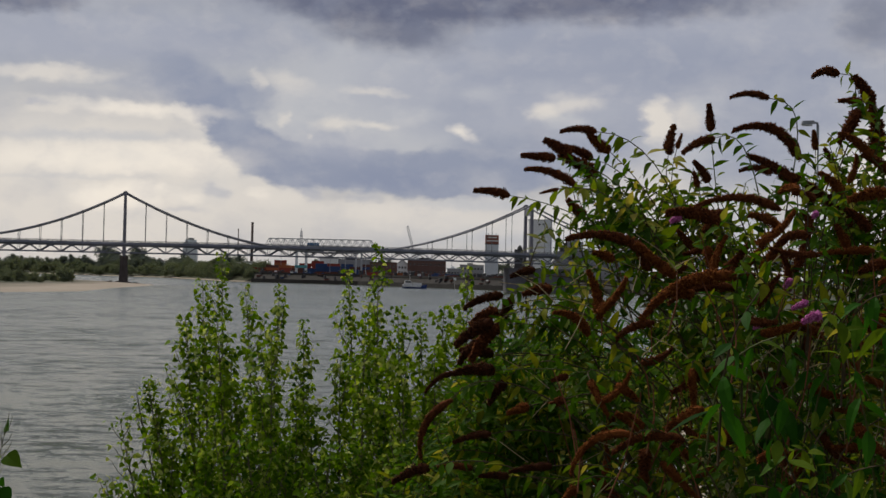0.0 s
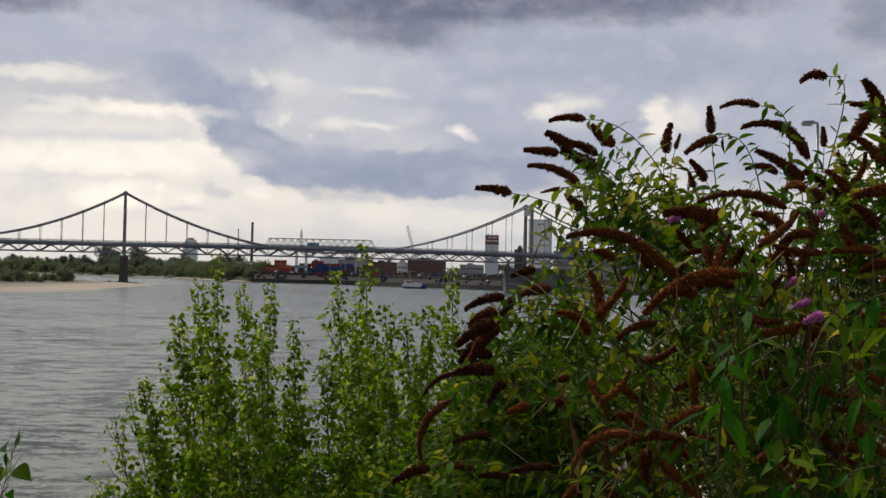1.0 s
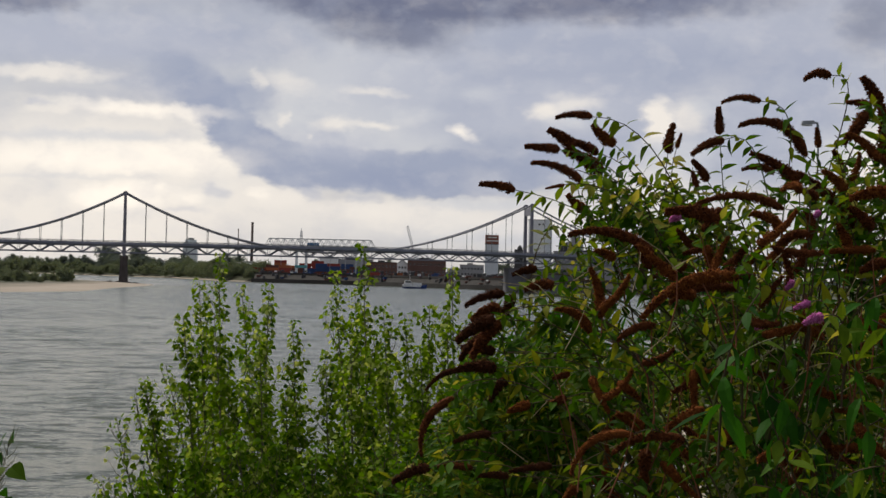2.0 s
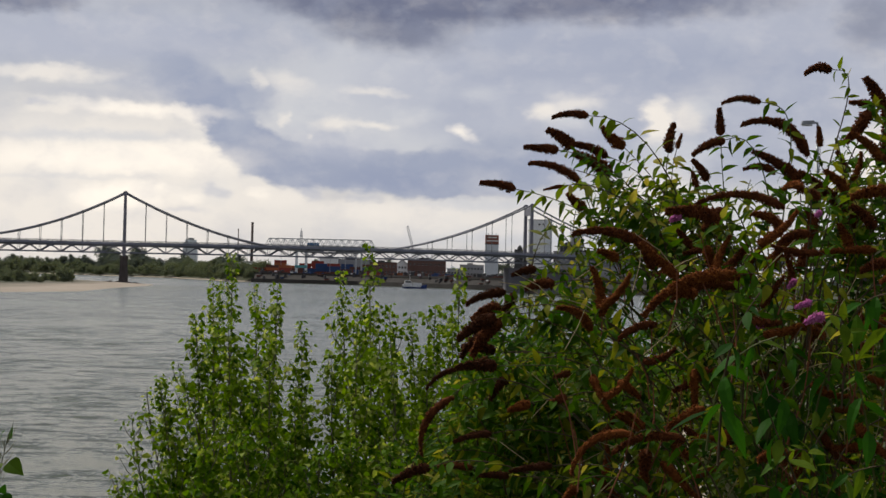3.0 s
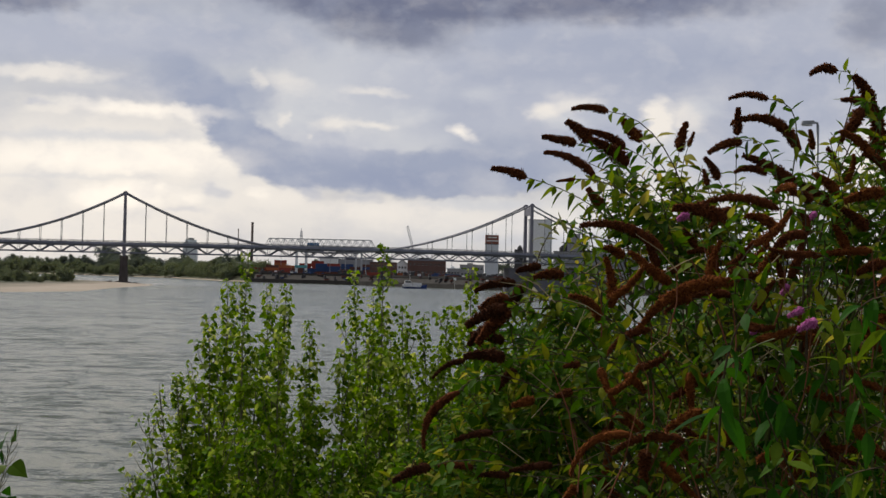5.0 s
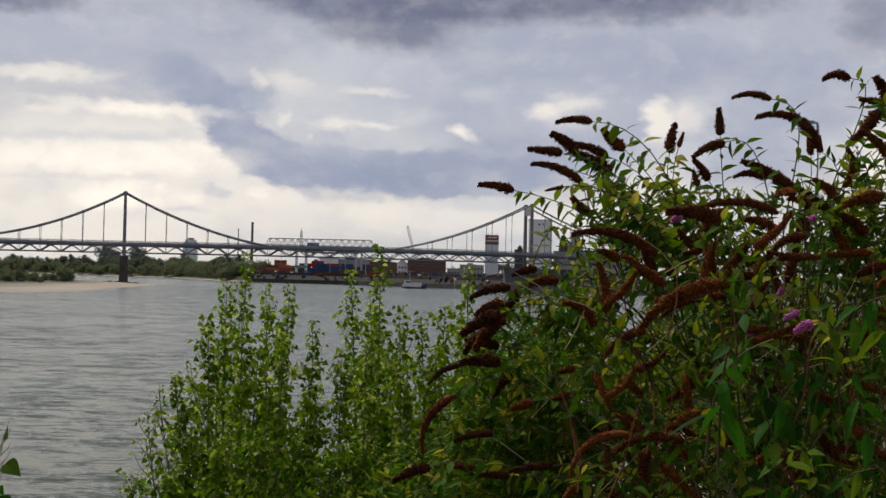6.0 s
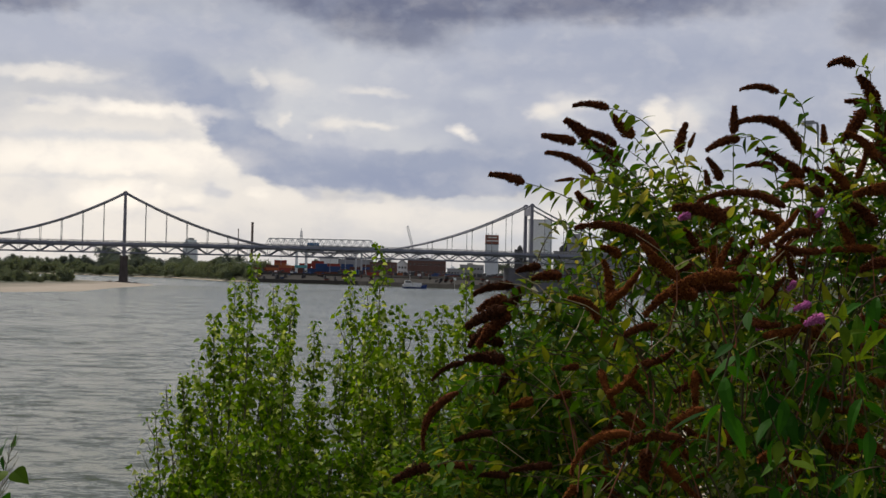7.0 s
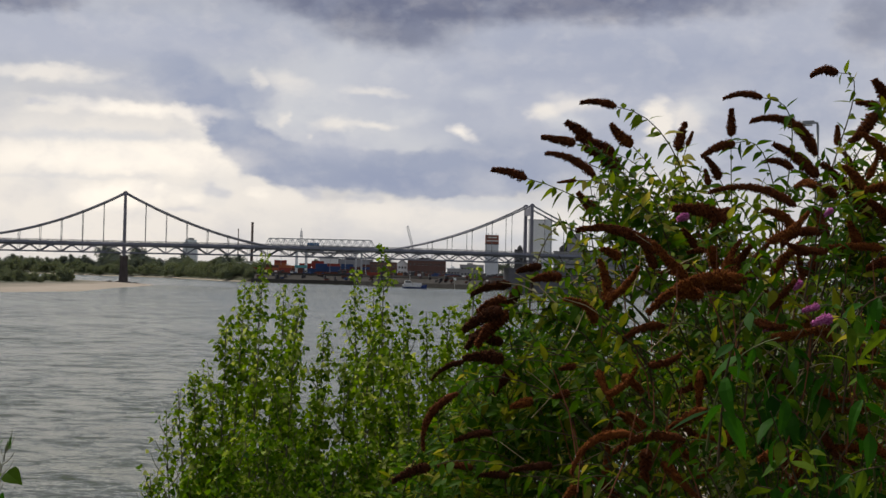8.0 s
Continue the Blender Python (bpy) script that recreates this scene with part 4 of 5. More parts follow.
def tree(name, label, height, spread, seed, material=HAZED_LEAF, low=0.12, cat="tree"):
    """Tapered trunk, limbs, and a crown of many small leaf clumps with gaps."""
    rnd = random.Random(seed)
    t = thing(name, label, cat)
    part("trunk", Geo().tube([(0, 0, -1), (0.1, 0, height * 0.3), (0, 0.1, height * 0.75)], [height * 0.028, height * 0.02, height * 0.006], 7), BARK, t)
    lobes = []
    g = Geo()
    for k in range(9):
        a, up = rnd.random() * 6.28, height * (low + 0.12 + (0.78 - low) * rnd.random())
        r = spread * (0.25 + 0.45 * rnd.random()) * (1.1 - 0.5 * up / height)
        end = Vector((math.cos(a) * r, math.sin(a) * r, up))
        lobes.append((end, spread * (0.26 + 0.16 * rnd.random())))
        g.tube([(0, 0, up * 0.55), end * 0.5 + Vector((0, 0, up * 0.3)), end], [height * 0.012, height * 0.008, height * 0.003], 4)
    lobes.append((Vector((0, 0, height * 0.86)), spread * 0.22))
    lobes.append((Vector((0, 0, height * 0.5)), spread * 0.4))
    part("branchwork", g, BARK, t, kind="stuff")
    c = Geo()
    for _ in range(1657):
        centre, r = lobes[int(rnd.random() * len(lobes))]
        d = Vector((rnd.gauss(0, 1), rnd.gauss(0, 1), rnd.gauss(0, 0.8)))
        p = centre + d.normalized() * r * (rnd.random() ** 0.4)
        if p.z < height * low * 0.6:
            continue
        s = spread * (0.035 + 0.035 * rnd.random())
        u = Vector((rnd.gauss(0, 1), rnd.gauss(0, 1), rnd.gauss(0, 1))).normalized() * s
        w = u.cross(Vector((rnd.gauss(0, 1), rnd.gauss(0, 1), rnd.gauss(0, 1)))).normalized() * s * 0.8
        n = u.cross(w).normalized() * s * 0.4
        c.add([p - u, p + w * 0.9 + n, p + u, p - w + n], [(0, 1, 2), (0, 2, 3)])
    part("crown", c, material, t, kind="stuff")
    return t


def build_trees():
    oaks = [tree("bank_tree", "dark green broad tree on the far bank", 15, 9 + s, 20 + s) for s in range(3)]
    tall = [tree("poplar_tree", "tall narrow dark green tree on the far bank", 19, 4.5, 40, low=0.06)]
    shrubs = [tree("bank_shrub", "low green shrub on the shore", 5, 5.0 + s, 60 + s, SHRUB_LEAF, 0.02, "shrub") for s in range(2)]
    for group, name in ((oaks, "trees of the far bank"), (tall, "trees of the far bank"), (shrubs, "shrubs of the shore")):
        for o in group:
            tagged(o, group=name)
    rnd = random.Random(11)
    used = set()

    def put(o, x, y, size, sink=0.0):
        m = Matrix.LocRotScale((x, y, ground_height(x, y) - sink), Euler((0, 0, rnd.random() * 6.28)), (size, size, size * (0.85 + 0.3 * rnd.random())))
        if o in used:
            copy_thing(o, m)
        else:
            o.matrix_basis = m
            used.add(o)

    def bank(x):
        return float(np.interp(x, FAR_X, FAR_Y))

    # two loose rows from beyond the sandbank to the harbour
    for k in range(78):
        x = -820 + k * 7.8 + rnd.random() * 5
        size = 0.8 + 0.66 * rnd.random()
        if -520 < x < -420:
            size *= 1.45
        if x > -340:
            size *= 0.85
        o = tall[0] if rnd.random() < 0.1 else oaks[int(rnd.random() * 3)]
        put(o, x, bank(x) + 45 + rnd.random() * 130, size)
    # the closed belt of trees behind the sandbank
    for k in range(54):
        x = -745 + k * 7.6 + rnd.random() * 6
        put(oaks[int(rnd.random() * 3)], x, bank(x) + 50 + rnd.random() * 70, 1.12 + 0.3 * rnd.random())
    for k in range(110):
        x = -800 + k * 5.4 + rnd.random() * 5
        put(shrubs[int(rnd.random() * 2)], x, bank(x) + 3 + rnd.random() * 34, 1.0 + 0.9 * rnd.random())
    # willow shrubs on the sandbank
    for x, y, size in ((-215, 934, 0.66), (-204, 904, 0.75), (-207, 919, 0.66), (-200, 994, 1.0), (-203, 1000, 0.85), (-197, 979, 0.75), (-226, 964, 0.66), (-222, 904, 0.75), (-210, 930, 0.6), (-218, 915, 0.7), (-232, 1024, 0.7), (-229, 1084, 0.6)):
        put(shrubs[int(rnd.random() * 2)], x, y, size)
    # bushes that climb the slope before the harbour
    for k in range(150):
        x = -345 + 175 * rnd.random()
        put(shrubs[int(rnd.random() * 2)], x, bank(x) + 4 + rnd.random() * 70, 0.6 + 0.6 * rnd.random())
    # scrub and rough grass on the sandbank
    for k in range(38):
        y = 985 + 130 * rnd.random()
        put(shrubs[int(rnd.random() * 2)], y * (-0.245 + 0.045 * rnd.random()), y, 0.25 + 0.25 * rnd.random())
    for k in range(30):
        y = 860 + 260 * rnd.random()
        put(shrubs[int(rnd.random() * 2)], y * (-0.243 + 0.029 * rnd.random()), y, 0.22 + 0.25 * rnd.random())
    # trees over the harbour side, mostly behind the buildings
    for x, y, size in ((52, 1807, 0.9), (63, 1792, 0.8), (-92, 2108, 0.9), (-59, 2078, 0.9), (-145, 2139, 1.0), (-186, 2169, 1.0), (-112, 2139, 0.9), (-20, 1958, 0.8), (29, 1898, 0.7)):
        put(oaks[int(rnd.random() * 3)], x, y, size)
    # distant woods that close the horizon
    g = Geo()
    for k in range(5200):
        a = -0.62 + 1.24 * rnd.random()
        d = 3991 + 500 * rnd.random()
        x, y = math.tan(a) * d, d
        z = ground_height(x, min(y, 4000)) + 14 * rnd.random() ** 1.2 * (0.7 + 0.5 * math.sin(a * 37) * math.sin(a * 11))
        s = 4 + 3 * rnd.random()
        g.add([(x - s, y, z), (x, y + 2, z + s * 0.8), (x + s, y, z), (x, y - 2, z - s * 0.8)], [(0, 1, 2), (0, 2, 3)])
    tagged(part("distant_woods", g, HAZED_LEAF), "distant dark green woods along the horizon", "woods", kind="stuff")


build_trees()

# ------------------------------------------------------------------ near bank
MOVING = []      # (object, rest pose, its tip from its foot, sway table, metres a unit, seed, share of the rise)


def build_lamp():
    x, y = 15.86, 79.8
    z0 = ground_height(x, y)
    top = 15.04 - z0
    s = thing("street_lamp", "grey steel street lamp with a short flat arm", "street lamp", Matrix.Translation((x, y, z0)))
    part("pole", Geo().tube([(0, 0, -0.3), (0, 0, 1.2), (0, 0, 1.25), (0, 0, top - 0.1)], [0.11, 0.11, 0.075, 0.06], 10), LAMP_GREY, s, smooth=True)
    part("arm", Geo().tube([(0, 0, top - 0.2), (-0.03, 0, top - 0.03), (-0.2, 0, top), (-0.62, 0, top - 0.01)], [0.055, 0.055, 0.05, 0.04], 8), LAMP_GREY, s)
    head = part("lamp_head", Geo().prism([(-0.72, top - 0.13), (-0.66, top + 0.05), (-0.2, top + 0.07), (-0.12, top - 0.06)], -0.14, 0.14), LAMP_GREY, s)
    part("lens", Geo().box(-0.66, -0.11, top - 0.16, -0.25, 0.11, top - 0.1), HULL_WHITE, head)


build_lamp()


def leaf_shape(long, wide, droop, fold, heart=False):
    """One leaf along x with a folded midrib: rows of left edge, rib, right edge."""
    rows = ((0.0, 0.06), (0.16, 0.62), (0.36, 1.0), (0.6, 0.82), (0.82, 0.42), (1.0, 0.02))
    if heart:
        rows = ((0.0, 0.35), (0.12, 0.95), (0.32, 1.0), (0.58, 0.7), (0.8, 0.32), (1.0, 0.02))
    v = []
    for t, w in rows:
        z = -droop * t * t * long
        h = fold * w * wide * 0.5
        v += [(t * long, w * wide / 2, z + h), (t * long, 0, z), (t * long, -w * wide / 2, z + h)]
    f = []
    for i in range(len(rows) - 1):
        a = i * 3
        f += [(a, a + 1, a + 4, a + 3), (a + 1, a + 2, a + 5, a + 4)]
    return v, f


LEAVES = [leaf_shape(1.0, w, d, f) for w, d, f in ((0.42, 0.25, 0.2), (0.38, 0.5, 0.25), (0.46, 0.1, 0.15), (0.36, 0.75, 0.3), (0.44, 0.4, 0.1))]
HEARTS = [leaf_shape(1.0, w, d, f, True) for w, d, f in ((0.92, 0.15, 0.2), (0.85, 0.3, 0.35), (1.0, 0.05, 0.1))]


def turned(direction, twist):
    """A pose whose x axis runs along direction, leaf face turned about it."""
    d = Vector(direction).normalized()
    up = Vector((0, 0, 1)) if abs(d.z) < 0.95 else Vector((0, 1, 0))
    y = up.cross(d).normalized()
    z = d.cross(y)
    return Matrix((d, y, z)).transposed().to_4x4() @ Matrix.Rotation(twist, 4, "X")


def add_leaf(g, shape, place, direction, size, twist):
    m = Matrix.Translation(place) @ turned(direction, twist) @ Matrix.Scale(size, 4)
    g.add([m @ Vector(p) for p in shape[0]], shape[1])


def bezier(a, b, c, d, n):
    out = []
    for i in range(n + 1):
        t = i / n
        s = 1 - t
        out.append(a * s ** 3 + b * 3 * s * s * t + c * 3 * s * t * t + d * t ** 3)
    return out


# ------------------------------------------------------------------ poplar saplings
SWAY_POPLAR_A = ((0, -12, 0), (0.5, -18, 0), (1, -27, 0), (1.5, -32, 0), (3, -15, 0), (3.5, -7, 0), (4, -2, 0), (4.5, 0, 0),
                 (5.8, 3, 0), (6, 6, 0), (6.5, 10, 0), (7, 9, 0), (7.5, 21, 0), (8, 23, 0))
SWAY_POPLAR_B = ((0, -8, 0), (0.5, -22, 0), (1, -33, 0), (1.5, -36, 0), (3, -24, 0), (3.5, -15, 0), (4, -5, 0), (4.5, 0, 0),
                 (5.8, 0, 0), (6, -5, 0), (6.5, -12, 0), (7, -8, 0), (7.5, 0, 0), (8, 2, 0))
SWAY_POPLAR_C = ((0, -45, 0), (0.5, -50, 0), (1, -56, 0), (1.5, -57, 0), (3, -27, 0), (3.5, -20, 0), (4, -8, 0), (4.5, 0, 0),
                 (5.8, -4, 0), (6, -3, 0), (6.5, -2, 0), (7, 10, 0), (7.5, 20, 0), (8, 30, 0))
SWAY_TWIG = ((0, -20, 15), (0.5, -18, 8), (1, -2, -5), (1.5, -6, -5), (3, -15, 0), (3.5, -6, 10), (4, 3, -5), (4.5, 0, 0),
             (5.8, -20, 0), (6, -22, 0), (6.5, -16, -3), (7, -10, -12), (7.5, -20, -8), (8, -18, -15))


def poplar(top, base, spread, leaves, sway, seed, leaf=0.051, upper=0.78, girth=0.016, tint=POPLAR_LEAF):
    """A young poplar: slim stem, rising side shoots, heart-shaped leaves on long stalks."""
    rnd = random.Random(seed)
    top, base = Vector(top), Vector(base)
    ob = thing("poplar_sapling", "young poplar sapling with bright green heart-shaped leaves", "sapling", Matrix.Translation(base), "poplar saplings on the bank")
    tip = top - base
    bend = Vector((rnd.uniform(-0.06, 0.06), rnd.uniform(-0.1, 0.1), 0))
    stem = bezier(Vector((0, 0, -0.1)), Vector((tip.x * 0.1, 0, tip.z * 0.35)) + bend, tip * 0.7 + bend, tip, 12)
    part("stem", Geo().tube(stem, [girth * (1 - 0.85 * i / 12) for i in range(13)], 6), BARK, ob)
    sprays = 5
    for s in range(sprays):
        lo, hi = 1 - upper + upper * s / sprays, 1 - upper + upper * (s + 1) / sprays
        g, tw = Geo(), Geo()
        origin = stem[int(lo * 12)]
        crest = s == sprays - 1
        share = int(leaves * (1.3 - 0.14 * s) / sprays)
        shoots = []
        for k in range(6 if s < sprays - 1 else 3):
            t = lo + (hi - lo) * (k + rnd.random()) / 6
            i = min(11, int(t * 12))
            p = stem[i].lerp(stem[i + 1], t * 12 - i)
            a = rnd.random() * 6.28
            reach = (spread * (1.08 - t) ** 0.8 + 0.03) * rnd.uniform(0.6, 1.15)
            rise = reach * rnd.uniform(1.0, 2.5)
            q = p + Vector((math.cos(a) * reach, math.sin(a) * reach * 0.8, rise))
            mid = p.lerp(q, 0.5) + Vector((math.cos(a), math.sin(a), -0.2)) * reach * 0.15
            shoots.append((p, mid, q))
            tw.tube([p - origin, mid - origin, q - origin], [girth * 0.3, girth * 0.2, girth * 0.1], 4)
        for _ in range(share):
            if rnd.random() < (0.7 if crest else 0.32):
                t = lo + (hi - lo) * rnd.random()
                i = min(11, int(t * 12))
                p = stem[i].lerp(stem[i + 1], t * 12 - i)
            else:
                a, b, c = shoots[int(rnd.random() * len(shoots))]
                t = rnd.random() ** 0.7
                p = a.lerp(b, t * 2) if t < 0.5 else b.lerp(c, t * 2 - 1)
            ang = rnd.random() * 6.28
            out = Vector((math.cos(ang), math.sin(ang), rnd.uniform(-0.3, 0.5)))
            p = p + out * rnd.uniform(0.015, 0.045) + Vector((0, 0, 0.02))
            drop = Vector((out.x, out.y, rnd.uniform(-1.1, 0.1)))
            add_leaf(g, HEARTS[int(rnd.random() * 3)], p - origin, drop, leaf * rnd.uniform(0.5, 1.15) * (0.8 if crest else 1.0), rnd.uniform(-1.3, 1.3))
        spray = part("leaf_spray", g, tint, ob, at=Matrix.Translation(origin), kind="stuff")
        part("twig_growth", tw, BARK, spray, kind="stuff")
        MOVING.append((spray, spray.matrix_basis.copy(), None, None, 1.0, seed * 10 + s, 1.0))
    MOVING.append((ob, ob.matrix_basis.copy(), Vector((0, 0, tip.z)), sway, rnd.uniform(0.85, 1.1) * (0.0046 if upper > 0.5 else 0.002), seed, 1.0))
    return ob


def build_poplars():
    left = [(-1.62, 15.66, 8.16), (-1.68, 14.76, 7.93), (-1.24, 15.06, 7.90), (-1.51, 16.26, 7.90), (-1.08, 15.36, 7.61), (-1.79, 14.46, 7.66), (-1.47, 13.86, 7.68), (-1.99, 14.16, 7.21), (-2.17, 14.01, 6.95), (-2.20, 13.55, 6.53), (-2.07, 15.66, 7.25), (-1.22, 14.16, 7.55), (-2.24, 15.06, 7.05), (-1.78, 15.36, 7.46), (-1.41, 14.61, 7.40), (-1.06, 14.61, 7.10)]
    right = [(-0.73, 15.36, 8.03), (-0.47, 15.06, 8.25), (-0.30, 14.46, 7.76), (-0.14, 15.66, 7.70), (0.24, 15.21, 8.08), (0.05, 14.61, 7.79), (-0.59, 15.96, 7.85), (-0.53, 14.01, 7.70), (0.43, 15.96, 7.69), (-0.25, 13.86, 7.38), (0.55, 15.06, 7.44), (-0.75, 14.76, 7.41), (-0.42, 15.51, 7.53), (-0.02, 14.31, 7.45), (0.18, 14.91, 7.66)]
    for k, p in enumerate(left + right):
        a = k < len(left)
        slim = p[2] > 8.12
        bx = p[0] * 0.9 + (-0.2 if a else 0.0) + (0.25 if p[0] < -1.8 else 0)
        poplar(p, (bx, p[1] + 0.1, ground_height(bx, p[1])), 0.20 if slim else 0.27, 260 if p[0] < -2.05 else 760 if slim else 930, (SWAY_POPLAR_C if p[0] < -1.4 else SWAY_POPLAR_A) if a else SWAY_POPLAR_B, 100 + k)
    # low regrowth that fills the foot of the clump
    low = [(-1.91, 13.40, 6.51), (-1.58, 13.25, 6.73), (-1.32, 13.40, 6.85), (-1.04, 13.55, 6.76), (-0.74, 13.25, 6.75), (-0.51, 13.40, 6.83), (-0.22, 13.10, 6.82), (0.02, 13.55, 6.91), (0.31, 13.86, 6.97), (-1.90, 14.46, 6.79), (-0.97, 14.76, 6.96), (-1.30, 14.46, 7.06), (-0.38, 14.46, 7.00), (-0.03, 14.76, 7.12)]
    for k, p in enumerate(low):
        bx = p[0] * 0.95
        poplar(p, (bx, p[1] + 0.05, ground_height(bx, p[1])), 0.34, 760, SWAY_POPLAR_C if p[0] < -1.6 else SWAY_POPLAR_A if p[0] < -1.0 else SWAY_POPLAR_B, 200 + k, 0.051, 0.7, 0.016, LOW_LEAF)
    twig = (-1.45, 6.48, 7.43)
    poplar(twig, (twig[0] - 0.3, twig[1], ground_height(twig[0], twig[1])), 0.05, 26, SWAY_TWIG, 300, 0.066, 0.3, 0.006, DARK_LEAF)


build_poplars()

# ------------------------------------------------------------------ butterfly bush
# how far each part of the bush leans in the wind: seconds, sideways, upwards
GUSTS = {
    "L": ((0, -43, -46), (0.5, -32, -34), (1, -37, -40), (1.5, -34, -37), (3, -32, -33), (3.5, -27, -26), (4, -20, -20), (4.5, 0, 0), (5.8, -36, -38), (6, -34, -36), (6.5, -15, -25), (7, -15, -22), (7.5, 11, 3), (8, -14, -14)),
    "A1": ((0, -34, -45), (0.5, -43, -20), (1, -52, -25), (1.5, -40, -19), (3, -49, -19), (3.5, -29, 0), (4, -20, -7), (4.5, 0, 0), (5.8, -42, -28), (6, -42, -27), (6.5, -23, 9), (7, -10, -5), (7.5, 8, -6), (8, 0, 0)),
    "A3": ((0, -47, -36), (0.5, -38, -20), (1, -44, -25), (1.5, -40, -19), (3, -43, -20), (3.5, -33, -10), (4, -20, -11), (4.5, 0, 0), (5.8, -38, -28), (6, -37, -27), (6.5, -14, -5), (7, -13, -5), (7.5, 5, 0), (8, -12, -10)),
    "A6": ((0, -42, -26), (0.5, -32, -19), (1, -37, -23), (1.5, -30, -18), (3, -35, -19), (3.5, -25, -13), (4, -19, -10), (4.5, 0, 0), (5.8, -32, -22), (6, -31, -21), (6.5, -14, -7), (7, -12, -7), (7.5, 1, -1), (8, -11, -9)),
    "A5": ((0, -70, -30), (0.5, -63, -15), (1, -65, -20), (1.5, -66, -18), (3, -45, -24), (3.5, -42, -22), (4, -26, -6), (4.5, 0, 0), (5.8, -46, -26), (6, -45, -25), (6.5, -24, -10), (7, -32, -5), (7.5, -15, -5), (8, -32, -18)),
    "A8": ((0, -45, -24), (0.5, -44, -21), (1, -46, -15), (1.5, -45, -18), (3, -45, -15), (3.5, -39, -12), (4, -14, -2), (4.5, 0, 0), (5.8, -38, -22), (6, -38, -20), (6.5, -22, -14), (7, -28, -14), (7.5, -6, -5), (8, -28, -13)),
    "A9": ((0, -27, -5), (0.5, -26, -4), (1, -32, -4), (1.5, -29, -3), (3, -28, -3), (3.5, -24, -3), (4, -18, -1), (4.5, 0, 0), (5.8, -27, -3), (6, -26, -3), (6.5, -14, -4), (7, -7, -1), (7.5, 15, 1), (8, -9, -1)),
    "B0": ((0, 6, 0), (0.5, 9, 0), (1, -14, -12), (1.5, -9, -5), (3, -9, -6), (3.5, -6, -1), (4, -2, -1), (4.5, 0, 0), (5.8, 8, 0), (6, 8, 0), (6.5, -2, 2), (7, 20, 11), (7.5, 1, 5), (8, -6, 2)),
    "V": ((0, -63, 5), (0.5, -50, 3), (1, -60, 3), (1.5, -48, 2), (3, -45, 0), (3.5, -34, -3), (4, -20, -1), (4.5, 0, 0), (5.8, -46, -2), (6, -45, -2), (6.5, -21, 0), (7, -22, 4), (7.5, -8, 4), (8, -28, -3)),
    "B1": ((0, 7, -10), (0.5, 7, -17), (1, -16, -17), (1.5, -9, -17), (3, -6, -5), (3.5, -6, -2), (4, -3, 0), (4.5, 0, 0), (5.8, 20, -17), (6, 26, -17), (6.5, -9, -10), (7, 32, 4), (7.5, 0, 4), (8, 4, -8)),
    "B2": ((0, 20, -13), (0.5, 31, -14), (1, 34, -13), (1.5, 30, -8), (3, 34, -8), (3.5, 57, -8), (4, 42, -7), (4.5, 0, 0), (5.8, 58, 0), (6, 57, 0), (6.5, 36, -5), (7, 22, -2), (7.5, 24, -2), (8, 46, -7)),
    "B5": ((0, 5, -5), (0.5, 10, -7), (1, 18, -1), (1.5, 10, -2), (3, 13, -1), (3.5, 42, 2), (4, 18, 0), (4.5, 0, 0), (5.8, -2, -14), (6, -3, -14), (6.5, 5, -1), (7, 17, 3), (7.5, 4, 0), (8, 42, 4)),
    "B7": ((0, 7, -3), (0.5, 17, -8), (1, 25, -9), (1.5, 20, -6), (3, 25, -6), (3.5, 48, -6), (4, 32, -6), (4.5, 0, 0), (5.8, 38, -5), (6, 41, -5), (6.5, 21, -6), (7, 17, -3), (7.5, 8, 9), (8, 38, -10)),
}
SWAY_MIDDLE = ((0, 3, 10), (0.5, 0, 8), (1, 9, 12), (1.5, 6, 8), (3, 9, 10), (3.5, 24, 12), (4, 12, 7), (4.5, 0, 0),
               (5.8, -8, -3), (6, -11, -5), (6.5, -1, 3), (7, 10, 7), (7.5, -2, 1), (8, 22, 5))
SWAY_LOW_OUT = ((0, -24, -28), (0.5, -24, -24), (1, -24, -28), (1.5, -22, -24), (3, -20, -20), (3.5, -20, -18), (4, -14, -12), (4.5, 0, 0), (5.8, -13, -14), (6, -13, -14), (6.5, -6, -8), (7, -6, -8), (7.5, 0, 2), (8, -9, -8))
DIST = 7.53
FOOT = Vector((1.45, 8.0, 6.1))
HEART = Vector((1.25, 8.05, 7.35))

# seed spikes: gust, x and z of the foot, x and z of the tip, y, arch, thickness
CROWN_SPIKES = [
    ("L", 0.357, 8.441, 0.218, 8.480, 7.5, 0.05, 0.0204),
    ("A1", 0.697, 8.726, 0.550, 8.741, 7.7, 0.08, 0.0186),
    ("A3", 0.640, 8.612, 0.542, 8.700, 7.9, 0.05, 0.0286),
    ("A3", 0.573, 8.596, 0.433, 8.627, 7.8, 0.02, 0.0212),
    ("A5", 0.815, 8.607, 0.652, 8.681, 8.1, 0.06, 0.0220),
    ("A5", 0.868, 8.625, 0.787, 8.723, 7.9, -0.06, 0.0262),
    ("A6", 0.610, 8.433, 0.420, 8.524, 7.3, 0.10, 0.0198),
    ("A5", 0.822, 8.520, 0.674, 8.632, 8.0, 0.06, 0.0314),
    ("A6", 0.528, 8.410, 0.452, 8.402, 7.2, 0.00, 0.0087),
    ("A8", 0.672, 8.326, 0.613, 8.400, 7.6, -0.06, 0.0229),
    ("A9", 0.993, 8.554, 1.028, 8.675, 7.8, -0.05, 0.0235),
    ("A9", 1.057, 8.589, 1.080, 8.650, 8.0, 0.00, 0.0121),
]
